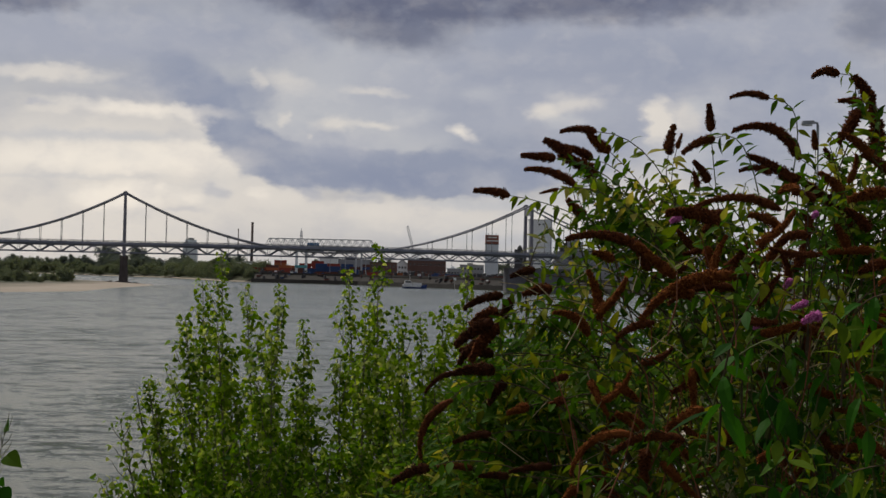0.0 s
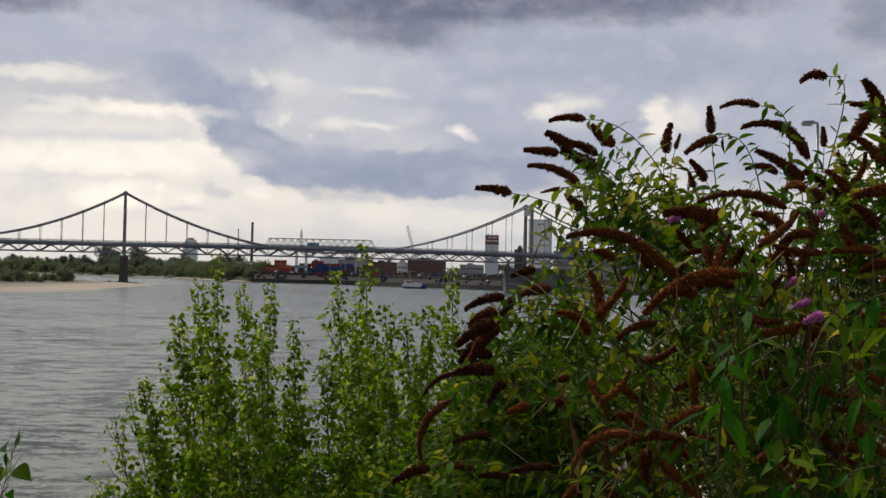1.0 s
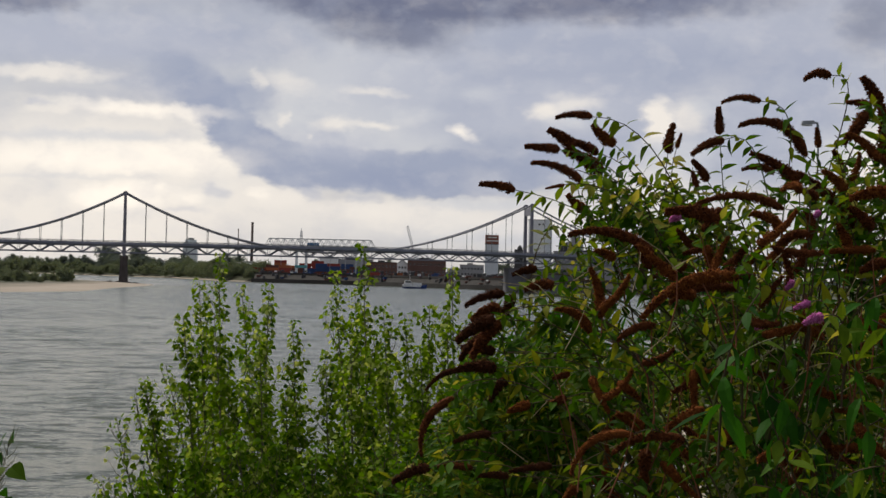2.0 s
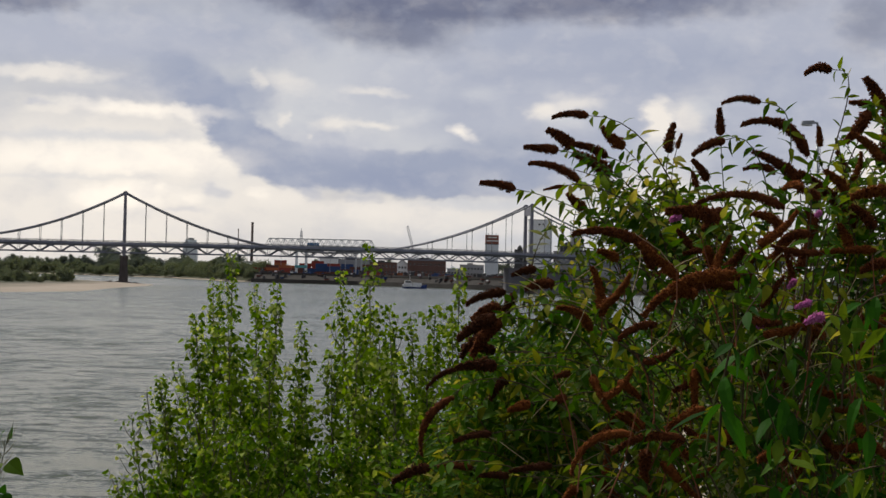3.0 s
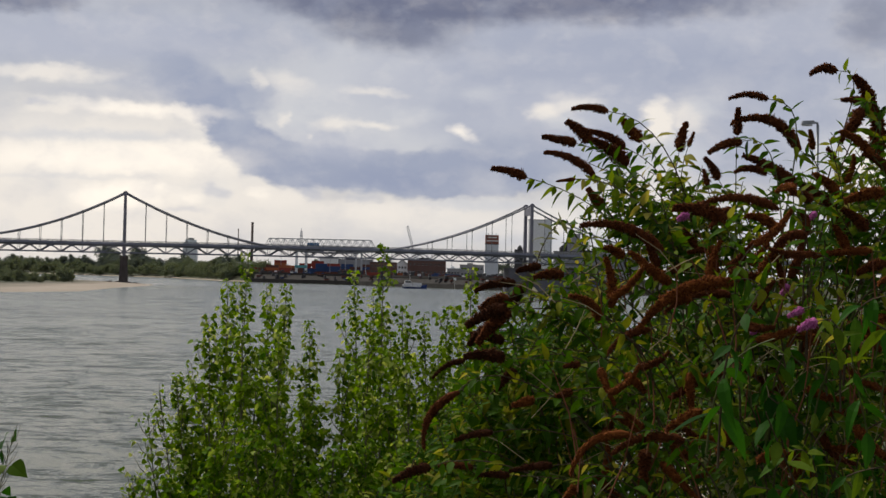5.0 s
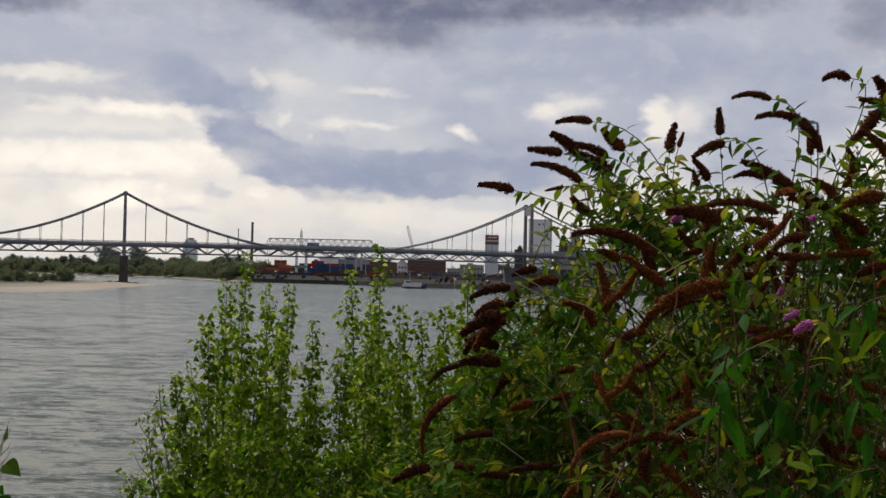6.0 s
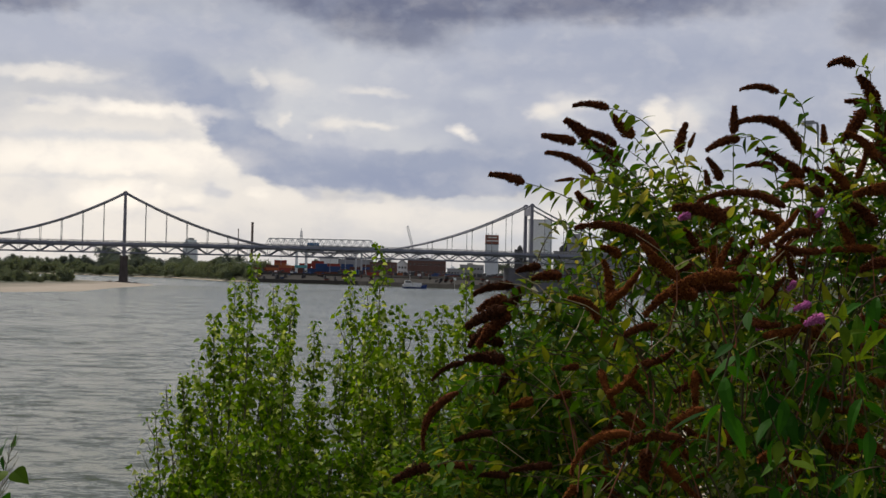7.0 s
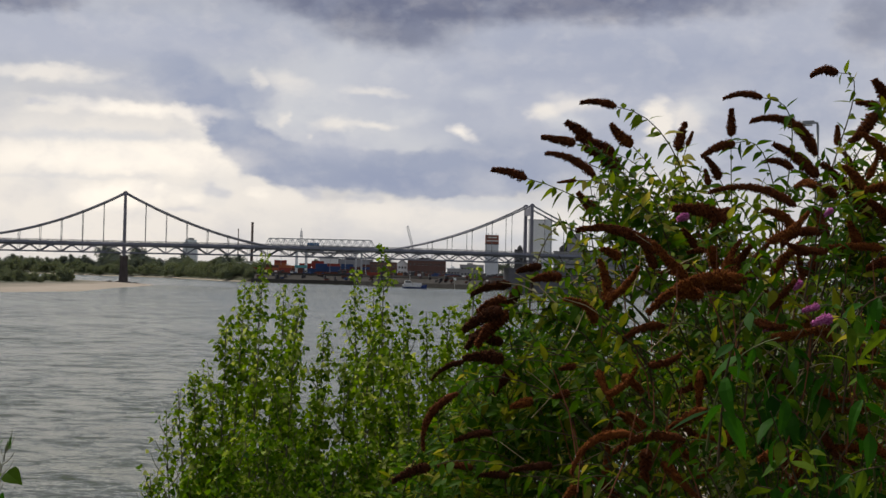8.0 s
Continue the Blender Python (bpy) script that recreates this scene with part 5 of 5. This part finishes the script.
TOP_SPIKES = [
    ("B0", 1.232, 8.722, 1.080, 8.716, 7.2, 0.12, 0.0152),
    ("B1", 1.580, 8.896, 1.466, 8.874, 7.6, 0.16, 0.0206),
    ("B2", 1.418, 8.558, 1.132, 8.651, 7.7, 0.24, 0.0256),
    ("V", 1.189, 8.594, 1.196, 8.702, 7.4, 0.00, 0.0201),
    ("B5", 1.520, 8.374, 1.419, 8.446, 7.2, 0.06, 0.0217),
    ("B7", 1.716, 8.467, 1.609, 8.527, 7.3, 0.08, 0.0220),
    ("B5", 1.607, 8.234, 1.513, 8.309, 7.1, 0.05, 0.0236),
    ("B7", 1.575, 8.472, 1.518, 8.567, 7.6, 0.04, 0.0183),
    ("B5", 1.381, 8.336, 1.296, 8.359, 7.0, 0.10, 0.0190),
    ("V", 1.161, 8.549, 1.033, 8.508, 7.1, 0.08, 0.0193),
    ("B5", 1.362, 8.419, 1.172, 8.520, 7.3, 0.05, 0.0242),
    ("B5", 1.262, 8.450, 1.141, 8.453, 7.3, 0.15, 0.0176),
    ("B7", 1.712, 8.749, 1.627, 8.862, 7.6, 0.06, 0.0298),
    ("B7", 1.796, 8.557, 1.760, 8.790, 7.9, 0.08, 0.0372),
    ("B7", 1.613, 8.717, 1.538, 8.585, 7.4, -0.05, 0.0261),
    ("B7", 1.653, 8.754, 1.553, 8.750, 7.5, 0.03, 0.0177),
    ("B5", 1.608, 8.247, 1.364, 8.447, 7.4, 0.06, 0.0268),
    ("B5", 1.554, 8.594, 1.543, 8.677, 7.9, 0.00, 0.0167),
    ("A9", 1.106, 8.418, 1.050, 8.502, 7.4, 0.05, 0.0201),
    ("A9", 1.076, 8.400, 1.065, 8.463, 7.5, 0.00, 0.0158),
]
MIDDLE_SPIKES = [
    ("M", 0.800, 8.126, 0.507, 8.216, 6.7, 0.13, 0.0222),
    ("M", 0.994, 8.230, 0.812, 8.269, 6.5, 0.08, 0.0275),
    ("M", 1.180, 8.280, 0.869, 8.270, 6.6, 0.13, 0.0179),
    ("M", 0.679, 8.102, 0.603, 8.137, 6.9, 0.05, 0.0187),
    ("M", 1.155, 8.030, 1.251, 8.164, 6.8, -0.05, 0.0205),
    ("M", 1.274, 8.033, 1.328, 8.227, 6.8, 0.04, 0.0185),
    ("M", 1.628, 8.367, 1.482, 8.330, 6.9, 0.05, 0.0250),
    ("M", 1.584, 8.145, 1.362, 8.119, 6.9, 0.03, 0.0167),
    ("M", 1.614, 8.103, 1.512, 8.059, 6.8, 0.05, 0.0226),
    ("M", 1.070, 8.058, 1.163, 8.166, 7.0, 0.05, 0.0190),
    ("M", 1.171, 8.078, 1.238, 8.161, 7.1, 0.00, 0.0171),
    ("M", 1.512, 8.153, 1.464, 8.241, 7.0, 0.00, 0.0211),
    ("M", 1.004, 8.141, 0.941, 8.217, 7.3, 0.00, 0.0176),
    ("M", 0.840, 8.070, 0.795, 8.156, 7.2, 0.00, 0.0196),
]
LOW_SPIKES = [
    ("O", 0.267, 7.896, 0.148, 7.773, 7.0, 0.05, 0.0275),
    ("O", 0.256, 7.773, 0.129, 7.803, 7.2, 0.04, 0.0217),
    ("O", 0.267, 7.943, 0.153, 7.901, 7.2, 0.05, 0.0239),
    ("O", 0.283, 7.680, 0.212, 7.595, 6.9, 0.05, 0.0187),
    ("O", 0.325, 7.992, 0.240, 7.858, 7.3, 0.00, 0.0220),
    ("O", 0.284, 7.998, 0.130, 7.964, 7.1, 0.08, 0.0193),
    ("O", 0.251, 7.908, 0.102, 7.840, 6.9, 0.06, 0.0271),
    ("O", 0.238, 7.855, 0.114, 7.764, 7.1, 0.08, 0.0214),
    ("O", 0.247, 7.725, 0.100, 7.729, 6.8, 0.06, 0.0246),
    ("O", 0.106, 7.696, -0.018, 7.628, 7.2, 0.12, 0.0130),
    ("O", 0.076, 7.597, -0.048, 7.390, 6.8, 0.19, 0.0164),
    ("O", 0.047, 7.570, -0.038, 7.454, 6.9, 0.10, 0.0125),
    ("O", 0.194, 7.455, 0.059, 7.419, 6.7, 0.05, 0.0162),
    ("O", -0.025, 7.337, -0.155, 7.282, 6.6, 0.06, 0.0199),
    ("O", 0.130, 7.316, 0.003, 7.317, 6.8, 0.06, 0.0144),
    ("O", 0.254, 7.312, 0.147, 7.309, 6.6, 0.03, 0.0159),
    ("O", 0.398, 7.361, 0.250, 7.338, 6.5, 0.03, 0.0157),
    ("O", 0.388, 8.063, 0.293, 8.041, 7.2, 0.03, 0.0174),
    ("O", 0.464, 8.038, 0.353, 8.027, 7.0, 0.05, 0.0211),
]
DEEP_SPIKES = [
    ("M", 0.643, 7.498, 0.441, 7.358, 6.2, 0.22, 0.0168),
    ("M", 0.815, 7.483, 0.577, 7.429, 6.2, 0.14, 0.0187),
    ("M", 0.707, 7.434, 0.702, 7.338, 6.4, 0.00, 0.0232),
    ("M", 0.987, 8.016, 0.671, 7.858, 6.3, 0.14, 0.0247),
    ("M", 1.011, 7.972, 0.781, 7.911, 6.5, 0.12, 0.0177),
    ("M", 0.869, 7.694, 0.880, 7.541, 6.5, 0.00, 0.0177),
    ("M", 1.021, 7.692, 0.918, 7.668, 6.6, 0.10, 0.0119),
    ("M", 0.995, 7.505, 0.950, 7.427, 6.4, 0.00, 0.0193),
    ("M", 0.344, 7.580, 0.264, 7.556, 6.7, 0.00, 0.0182),
    ("M", 0.479, 7.613, 0.419, 7.592, 6.7, 0.00, 0.0162),
    ("M", 0.514, 7.711, 0.453, 7.699, 6.8, 0.00, 0.0144),
    ("M", 0.475, 7.304, 0.437, 7.264, 6.4, 0.00, 0.0193),
    ("M", 1.093, 7.481, 1.004, 7.452, 5.9, 0.05, 0.0214),
    ("M", 1.481, 7.871, 1.386, 7.849, 6.3, 0.00, 0.0190),
]
BLOSSOMS = [
    ("M", 1.190, 7.895, 1.129, 7.869, 5.9, 0.05, 0.0178),
    ("M", 1.203, 7.932, 1.148, 7.906, 6.2, 0.00, 0.0131),
    ("M", 1.123, 7.854, 1.094, 7.833, 6.6, 0.00, 0.0139),
    ("M", 1.229, 8.006, 1.200, 7.975, 6.6, 0.00, 0.0139),
    ("M", 1.373, 8.286, 1.347, 8.252, 6.9, 0.00, 0.0125),
    ("M", 0.902, 8.258, 0.861, 8.236, 6.8, 0.00, 0.0164),
]


def spike_mesh(length, bow, thick, seed, material):
    """A spike of dense little seed heads along a bowed axis in local x, bow towards local z."""
    rnd = random.Random(seed)
    g = Geo()

    def axis(t):
        return Vector((t * length, 0, bow * length * 4 * t * (1 - t)))

    def girth(t):
        body = min(1.0, (t + 0.03) * 6) ** 0.5 * (1.0 - 0.82 * max(0.0, t - 0.12) ** 1.15)
        return thick * 1.18 * body * (0.94 + 0.10 * math.sin(t * 31 + seed) + 0.06 * math.sin(t * 77 + 2 * seed))

    g.tube([axis(i / 8) for i in range(9)], [girth(i / 8) * 0.74 for i in range(9)], 6)
    n = int(380 + length * 6600)
    for k in range(n):
        t = (k + rnd.random()) / n
        a = rnd.random() * 6.283
        out = Vector((rnd.uniform(0.0, 0.7), math.cos(a), math.sin(a))).normalized()
        r = girth(t)
        p = axis(t) + out * r * rnd.uniform(0.58, 0.97)
        s = thick * rnd.uniform(0.055, 0.16)
        u = out.cross(Vector((1, 0.2, 0.1))).normalized() * s
        w = out.cross(u).normalized() * s
        tip = p + out * s * rnd.uniform(0.8, 3.4)
        g.add([p - u - w * 0.6, p + u - w * 0.6, p + w, tip], [(0, 2, 1), (0, 1, 3), (1, 2, 3), (2, 0, 3)])
    return g.mesh("flower_spike", material, True)


def pick_sway(x, z):
    """Which gust a twig follows, by its place in the bush."""
    if z > 8.05:
        rise = max(0.35, min(1.0, (z - 7.9) / 0.5))
        if x < 0.62:
            return GUSTS["A6"], rise, 1.0
        if x < 0.9:
            return GUSTS["A5"], rise * 0.8, 1.0
        if x < 1.12 or x < 1.25 and z < 8.42:
            return GUSTS["A9"], rise * 0.9, 1.0
        if x > 1.48 and z > 8.45:
            return GUSTS["B7"], rise, 1.0
        return GUSTS["B5"], rise * 0.9, 1.0
    if x < 0.75:
        return SWAY_LOW_OUT, max(0.05, min(1.0, (z - 7.35) / 0.35)), 1.0
    return SWAY_MIDDLE, max(0.08, min(1.0, (z - 7.35) / 0.4)), 1.0


LEAF_OBJECTS = {"n": 0}
LEAF_MESHES = {}


def leaf_mesh(k, material):
    key = (k, material.name)
    if key not in LEAF_MESHES:
        g = Geo().add(*LEAVES[k])
        LEAF_MESHES[key] = g.mesh("leaf", material, True)
    return LEAF_MESHES[key]


def branch(bush, foot, base, heading, seed, leaves, size, material, radius=0.0031, name="branch", single=0, start=0.3, sway=None, hang=0.0):
    """A woody twig from foot to base that arrives along heading, with paired leaves."""
    rnd = random.Random(seed)
    foot, base, heading = Vector(foot), Vector(base), Vector(heading).normalized()
    reach = (base - foot).length
    line = bezier(Vector((0, 0, 0)), Vector((0, 0, reach * 0.35)) + (base - foot) * 0.1, base - foot - heading * reach * 0.3, base - foot, 10)
    m = Matrix.Translation(foot - FOOT)
    ob = part(name, Geo().tube(line, [radius * (1.25 - 0.07 * i) for i in range(11)], 5), WOOD if seed % 3 else STEM, bush, at=m)
    g = Geo()
    for k in range(leaves):
        t = start + (1.0 - start) * (k // 2 + rnd.random() * 0.5) / (leaves / 2)
        t = min(t, 0.995)
        i = min(9, int(t * 10))
        p = line[i].lerp(line[i + 1], t * 10 - i)
        along = (line[i + 1] - line[i]).normalized()
        a = (k // 2) * 1.57 + (k % 2) * 3.14 + rnd.uniform(-0.5, 0.5)
        side = along.cross(Vector((0.2, 0.9, 0.35))).normalized()
        out = side * math.cos(a) + along.cross(side) * math.sin(a)
        d = out + along * rnd.uniform(0.1, 0.9) + Vector((0, 0, rnd.uniform(-0.55, 0.15) - hang))
        s = size * rnd.uniform(0.55, 1.15) * (1.1 - 0.45 * t)
        kind = int(rnd.random() * len(LEAVES))
        if k >= leaves - single and LEAF_OBJECTS["n"] < 300:
            LEAF_OBJECTS["n"] += 1
            part("leaf", leaf_mesh(kind, material), material, ob, at=Matrix.Translation(p) @ turned(d, rnd.uniform(-0.9, 0.9)) @ Matrix.Scale(s, 4))
        else:
            add_leaf(g, LEAVES[kind], p, d, s, rnd.uniform(-0.9, 0.9))
    if g.v:
        part("foliage", g, material, ob, kind="stuff")
    table, share, lift = sway or pick_sway(base.x * DIST / base.y, 8 + (base.z - 8) * DIST / base.y)
    MOVING.append((ob, m, base - foot, table, share * (1.0 if sway else rnd.uniform(0.88, 1.1)) * 0.0023 * base.y / DIST, seed, lift))
    return ob


def twig_foot(base, heading, rnd):
    """Where a twig springs from: inward and down, towards the heart of the bush."""
    inward = HEART - base
    foot = base + inward * min(0.55, 0.75 / max(0.4, inward.length)) - heading * 0.12
    foot.z = min(foot.z, base.z - 0.3)
    foot.y = base.y + rnd.uniform(0.05, 0.35)
    return foot


def build_bush():
    rnd = random.Random(77)
    bush = thing("butterfly_bush", "large butterfly bush with brown faded flower spikes and green leaves", "bush", Matrix.Translation(FOOT))
    for k in range(9):
        a = k * 0.7
        end = HEART - FOOT + Vector((math.cos(a) * 0.5, math.sin(a) * 0.25, rnd.uniform(-0.3, 0.25)))
        line = bezier(Vector((math.cos(a) * 0.1, math.sin(a) * 0.1, -0.2)), Vector((math.cos(a) * 0.15, 0, 0.4)), end * 0.7, end, 8)
        part("trunk", Geo().tube(line, [0.024 - 0.0017 * i for i in range(9)], 7), WOOD, bush)
    n = 0
    for table, tint, leaves, size in ((CROWN_SPIKES, SEED, 24, 0.10), (TOP_SPIKES, SEED, 18, 0.09), (MIDDLE_SPIKES, RUST, 13, 0.09),
                                      (LOW_SPIKES, DARK_SEED, 18, 0.085), (DEEP_SPIKES, RUST, 14, 0.10), (BLOSSOMS, PINK, 12, 0.10)):
        for gust, x0, z0, x1, z1, y, arch, thick in table:
            n += 1
            base, tip = Vector((x0, y, z0)), Vector((x1, y + rnd.uniform(-0.03, 0.03), z1))
            heading = (tip - base).normalized()
            foot = twig_foot(base, heading, rnd)
            ob = branch(bush, foot, base, heading, 500 + n, leaves, size, BUSH_LEAF if rnd.random() < 0.7 else PALE_LEAF, single=5,
                        sway=(GUSTS[gust], 1.0, 1.0) if gust in GUSTS else None)
            side = Vector((0, 1, 0)).cross(heading)
            m = Matrix((heading, side.cross(heading), side)).transposed().to_4x4()
            me = spike_mesh((tip - base).length, arch, thick, 900 + n, tint if rnd.random() < 0.75 else (RUST if tint is SEED else SEED) if tint is not PINK else PINK)
            part("flower_spike", me, tint, ob, "pink fresh blossom" if tint is PINK else "brown faded flower spike", at=Matrix.Translation(base - foot) @ m)
    # leafy shoots that fill the body of the bush, thinner towards the top
    edge_x = [-0.19, -0.08, 0.03, 0.11, 0.2, 0.33, 0.47, 0.51, 0.57, 0.71, 0.8, 0.91, 1.05, 1.17, 1.39, 1.5, 1.62, 1.77, 1.95]
    edge_z = [7.14, 7.35, 7.53, 7.74, 7.95, 8.02, 8.15, 8.30, 8.42, 8.52, 8.52, 8.46, 8.42, 8.42, 8.48, 8.55, 8.60, 8.62, 8.62]
    for k in range(780):
        x = -0.15 + 2.15 * rnd.random()
        top = float(np.interp(x, edge_x, edge_z))
        u = rnd.random()
        z = 6.95 + (top - 6.95) * (u if k % 4 else 0.5 + 0.5 * u)
        if 7.92 < z < 8.08 and rnd.random() < 0.45 or z > 8.08 and rnd.random() < (0.3 if x < 1.1 and z > 8.25 else 0.5 if x < 1.1 else 0.4):
            continue
        if 0.5 < x < 1.65 and 7.96 < z < 8.36 and rnd.random() < (0.78 if x < 1.0 else 0.66 if z < 8.16 else 0.5):
            continue
        s = rnd.uniform(0.95, 1.06) if z > 8.1 else rnd.uniform(0.94, 1.25)
        tip = Vector((x * s, DIST * s, 8 + (z - 8) * s))
        heading = Vector((rnd.uniform(-1.0, 0.3), rnd.uniform(-0.5, 0.2), rnd.uniform(-0.1, 1.0)))
        heading.normalize()
        foot = tip - heading * rnd.uniform(0.2, 0.35) + Vector((rnd.uniform(0, 0.2), 0.1, -0.25))
        # pale leaves paint in the lit middle of the bush, fewer at its dark left
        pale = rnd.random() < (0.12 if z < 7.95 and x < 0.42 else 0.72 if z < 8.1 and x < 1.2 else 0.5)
        branch(bush, foot, tip, heading, 2000 + k, 26 if z > 8.05 else 34, 0.07 if pale else 0.09, WHITISH_LEAF if k % 9 == 0 and x > 0.42 else PALE_LEAF if pale else BUSH_LEAF, 0.003, "shoot", start=0.1)
    # the dense leafy knot under the crown's spikes
    for k in range(34):
        x = 0.60 + 0.46 * rnd.random()
        z = 8.30 + 0.20 * rnd.random()
        s = rnd.uniform(0.98, 1.08)
        tip = Vector((x * s, DIST * s, 8 + (z - 8) * s))
        heading = Vector((rnd.uniform(-0.9, 0.4), rnd.uniform(-0.4, 0.2), rnd.uniform(0.1, 1.0))).normalized()
        foot = tip - heading * rnd.uniform(0.2, 0.3) + Vector((rnd.uniform(0, 0.15), 0.1, -0.25))
        branch(bush, foot, tip, heading, 9000 + k, 14, 0.085, BUSH_LEAF if k % 4 else PALE_LEAF, 0.003, "shoot", start=0.35)
    # the tallest shoots stand on the side away from the river
    for k in range(44):
        x = 1.42 + 0.6 * rnd.random()
        top = float(np.interp(x, edge_x, edge_z))
        z = top - 0.42 + 0.5 * rnd.random()
        s = rnd.uniform(0.96, 1.08)
        tip = Vector((x * s, DIST * s, 8 + (z - 8) * s))
        heading = Vector((rnd.uniform(-0.9, 0.4), rnd.uniform(-0.4, 0.2), rnd.uniform(0.1, 1.0))).normalized()
        foot = tip - heading * rnd.uniform(0.2, 0.3) + Vector((rnd.uniform(0, 0.15), 0.1, -0.25))
        branch(bush, foot, tip, heading, 8000 + k, 26, 0.085, BUSH_LEAF if k % 3 else PALE_LEAF, 0.003, "shoot", start=0.15)
    # more spent spikes, scattered through the foliage
    for k in range(84):
        x = 0.55 + 1.5 * rnd.random()
        top = float(np.interp(x, edge_x, edge_z))
        z = 7.2 + (top - 7.25) * rnd.random()
        if x < 1.0 and 8.02 < z < 8.36:
            continue
        s = rnd.uniform(0.84, 0.98)
        base = Vector((x * s, DIST * s, 8 + (z - 8) * s))
        heading = Vector((rnd.uniform(-1.0, 0.5), rnd.uniform(-0.3, 0.2), rnd.uniform(-0.5, 0.6))).normalized()
        ob = branch(bush, twig_foot(base, heading, rnd), base, heading, 7000 + k, 10, 0.08, BUSH_LEAF, single=1)
        side = Vector((0, 1, 0)).cross(heading).normalized()
        m = Matrix((heading, side.cross(heading), side)).transposed().to_4x4()
        tint = RUST if k % 5 < 3 else SEED
        me = spike_mesh(rnd.uniform(0.09, 0.2), rnd.uniform(-0.05, 0.2), rnd.uniform(0.014, 0.022), 7100 + k, tint)
        part("flower_spike", me, tint, ob, "brown faded flower spike", at=Matrix.Translation(base - Vector(ob.matrix_basis.translation + FOOT)) @ m)
    # the shaded back of the bush, its shade deepened by the darker leaf colour
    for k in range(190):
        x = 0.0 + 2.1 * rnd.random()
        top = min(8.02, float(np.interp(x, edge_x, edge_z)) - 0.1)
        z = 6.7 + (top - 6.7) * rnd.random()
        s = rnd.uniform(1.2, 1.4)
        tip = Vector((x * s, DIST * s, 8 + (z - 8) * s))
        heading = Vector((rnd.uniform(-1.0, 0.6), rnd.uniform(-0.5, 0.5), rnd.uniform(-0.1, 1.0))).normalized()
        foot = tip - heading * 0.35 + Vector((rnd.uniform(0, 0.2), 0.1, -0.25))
        branch(bush, foot, tip, heading, 6000 + k, 44, 0.12, DARK_LEAF, 0.004, "shoot", start=0.05)
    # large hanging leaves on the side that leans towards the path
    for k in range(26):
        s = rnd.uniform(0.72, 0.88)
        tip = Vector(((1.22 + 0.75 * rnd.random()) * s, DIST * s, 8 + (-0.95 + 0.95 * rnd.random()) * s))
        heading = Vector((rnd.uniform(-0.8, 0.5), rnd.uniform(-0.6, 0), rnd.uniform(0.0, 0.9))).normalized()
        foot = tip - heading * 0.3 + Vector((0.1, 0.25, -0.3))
        branch(bush, foot, tip, heading, 4000 + k, 8, 0.15, DARK_LEAF, 0.004, "shoot", single=2, start=0.2, sway=(SWAY_MIDDLE, 0.3, 1.0), hang=0.9)
    # bare red-brown stems of this year's growth
    for k in range(60):
        s = rnd.uniform(0.82, 0.98)
        a = Vector(((0.55 + 1.35 * rnd.random()) * s, DIST * s, 8 + (-1.0 + 0.9 * rnd.random()) * s)) - FOOT
        d = Vector((rnd.uniform(-0.5, 0.3), rnd.uniform(-0.15, 0.1), rnd.uniform(0.5, 1))).normalized() * rnd.uniform(0.15, 0.4)
        part("bare_stem", Geo().tube([a, a + d * 0.5 + Vector((0.015, 0, 0.0)), a + d], [0.0032, 0.0026, 0.0016], 5), RED_STEM, bush, "red-brown bare stem")
    # dry stalks
    for k in range(90):
        s = rnd.uniform(0.86, 1.0)
        x, y, z = (0.3 + 1.6 * rnd.random()) * s, DIST * s, 8 + (-0.9 + 0.95 * rnd.random()) * s
        d = Vector((rnd.uniform(-1, 1), rnd.uniform(-0.2, 0.2), rnd.uniform(0.1, 1))).normalized() * rnd.uniform(0.10, 0.26)
        a = Vector((x, y, z)) - FOOT
        part("dry_stalk", Geo().tube([a, a + d * 0.5 + Vector((0.01, 0, 0.01)), a + d], [0.0021, 0.0018, 0.0011], 5), DRY, bush, "pale dry stalk")


build_bush()


# ------------------------------------------------------------------ wind and current


def motions():
    """Wind in the bush and saplings, and the drift of the river."""
    walk(RIVER, [(0.0, Matrix.Translation((4.0, 0, 0))), (8.0, Matrix.Translation((-3.2, 0, 0)))])
    for ob, rest, tip, table, share, seed, lift in MOVING:
        ph = (seed * 0.7919) % 6.28
        rows = []
        if table is None:
            for k in range(17):
                t = k * 0.5
                a = 0.02 * math.sin(5.1 * t + ph) + 0.014 * math.sin(9.3 * t + 2 * ph)
                b = 0.02 * math.sin(4.3 * t + 1.7 * ph)
                rows.append((t, rest @ Matrix.Rotation(a, 4, "Y") @ Matrix.Rotation(b, 4, "X")))
        else:
            for t, dx, dz in table:
                right = (dx + 1.6 * math.sin(4.0 * t + ph)) * share
                up = (dz * lift + 1.2 * math.sin(3.3 * t + 2 * ph)) * share
                a = max(-0.16, min(0.16, right / max(0.35, tip.z)))
                turn = Matrix.Rotation(a, 4, "Y")
                # a twig gives at its foot too, so that its tip goes where the gust takes it
                slip = tip + Vector((right, 0, up)) - turn @ tip if ob.parent else Vector((0, 0, up))
                rows.append((t, Matrix.Translation(slip) @ rest @ turn))
        walk(ob, rows)


motions()
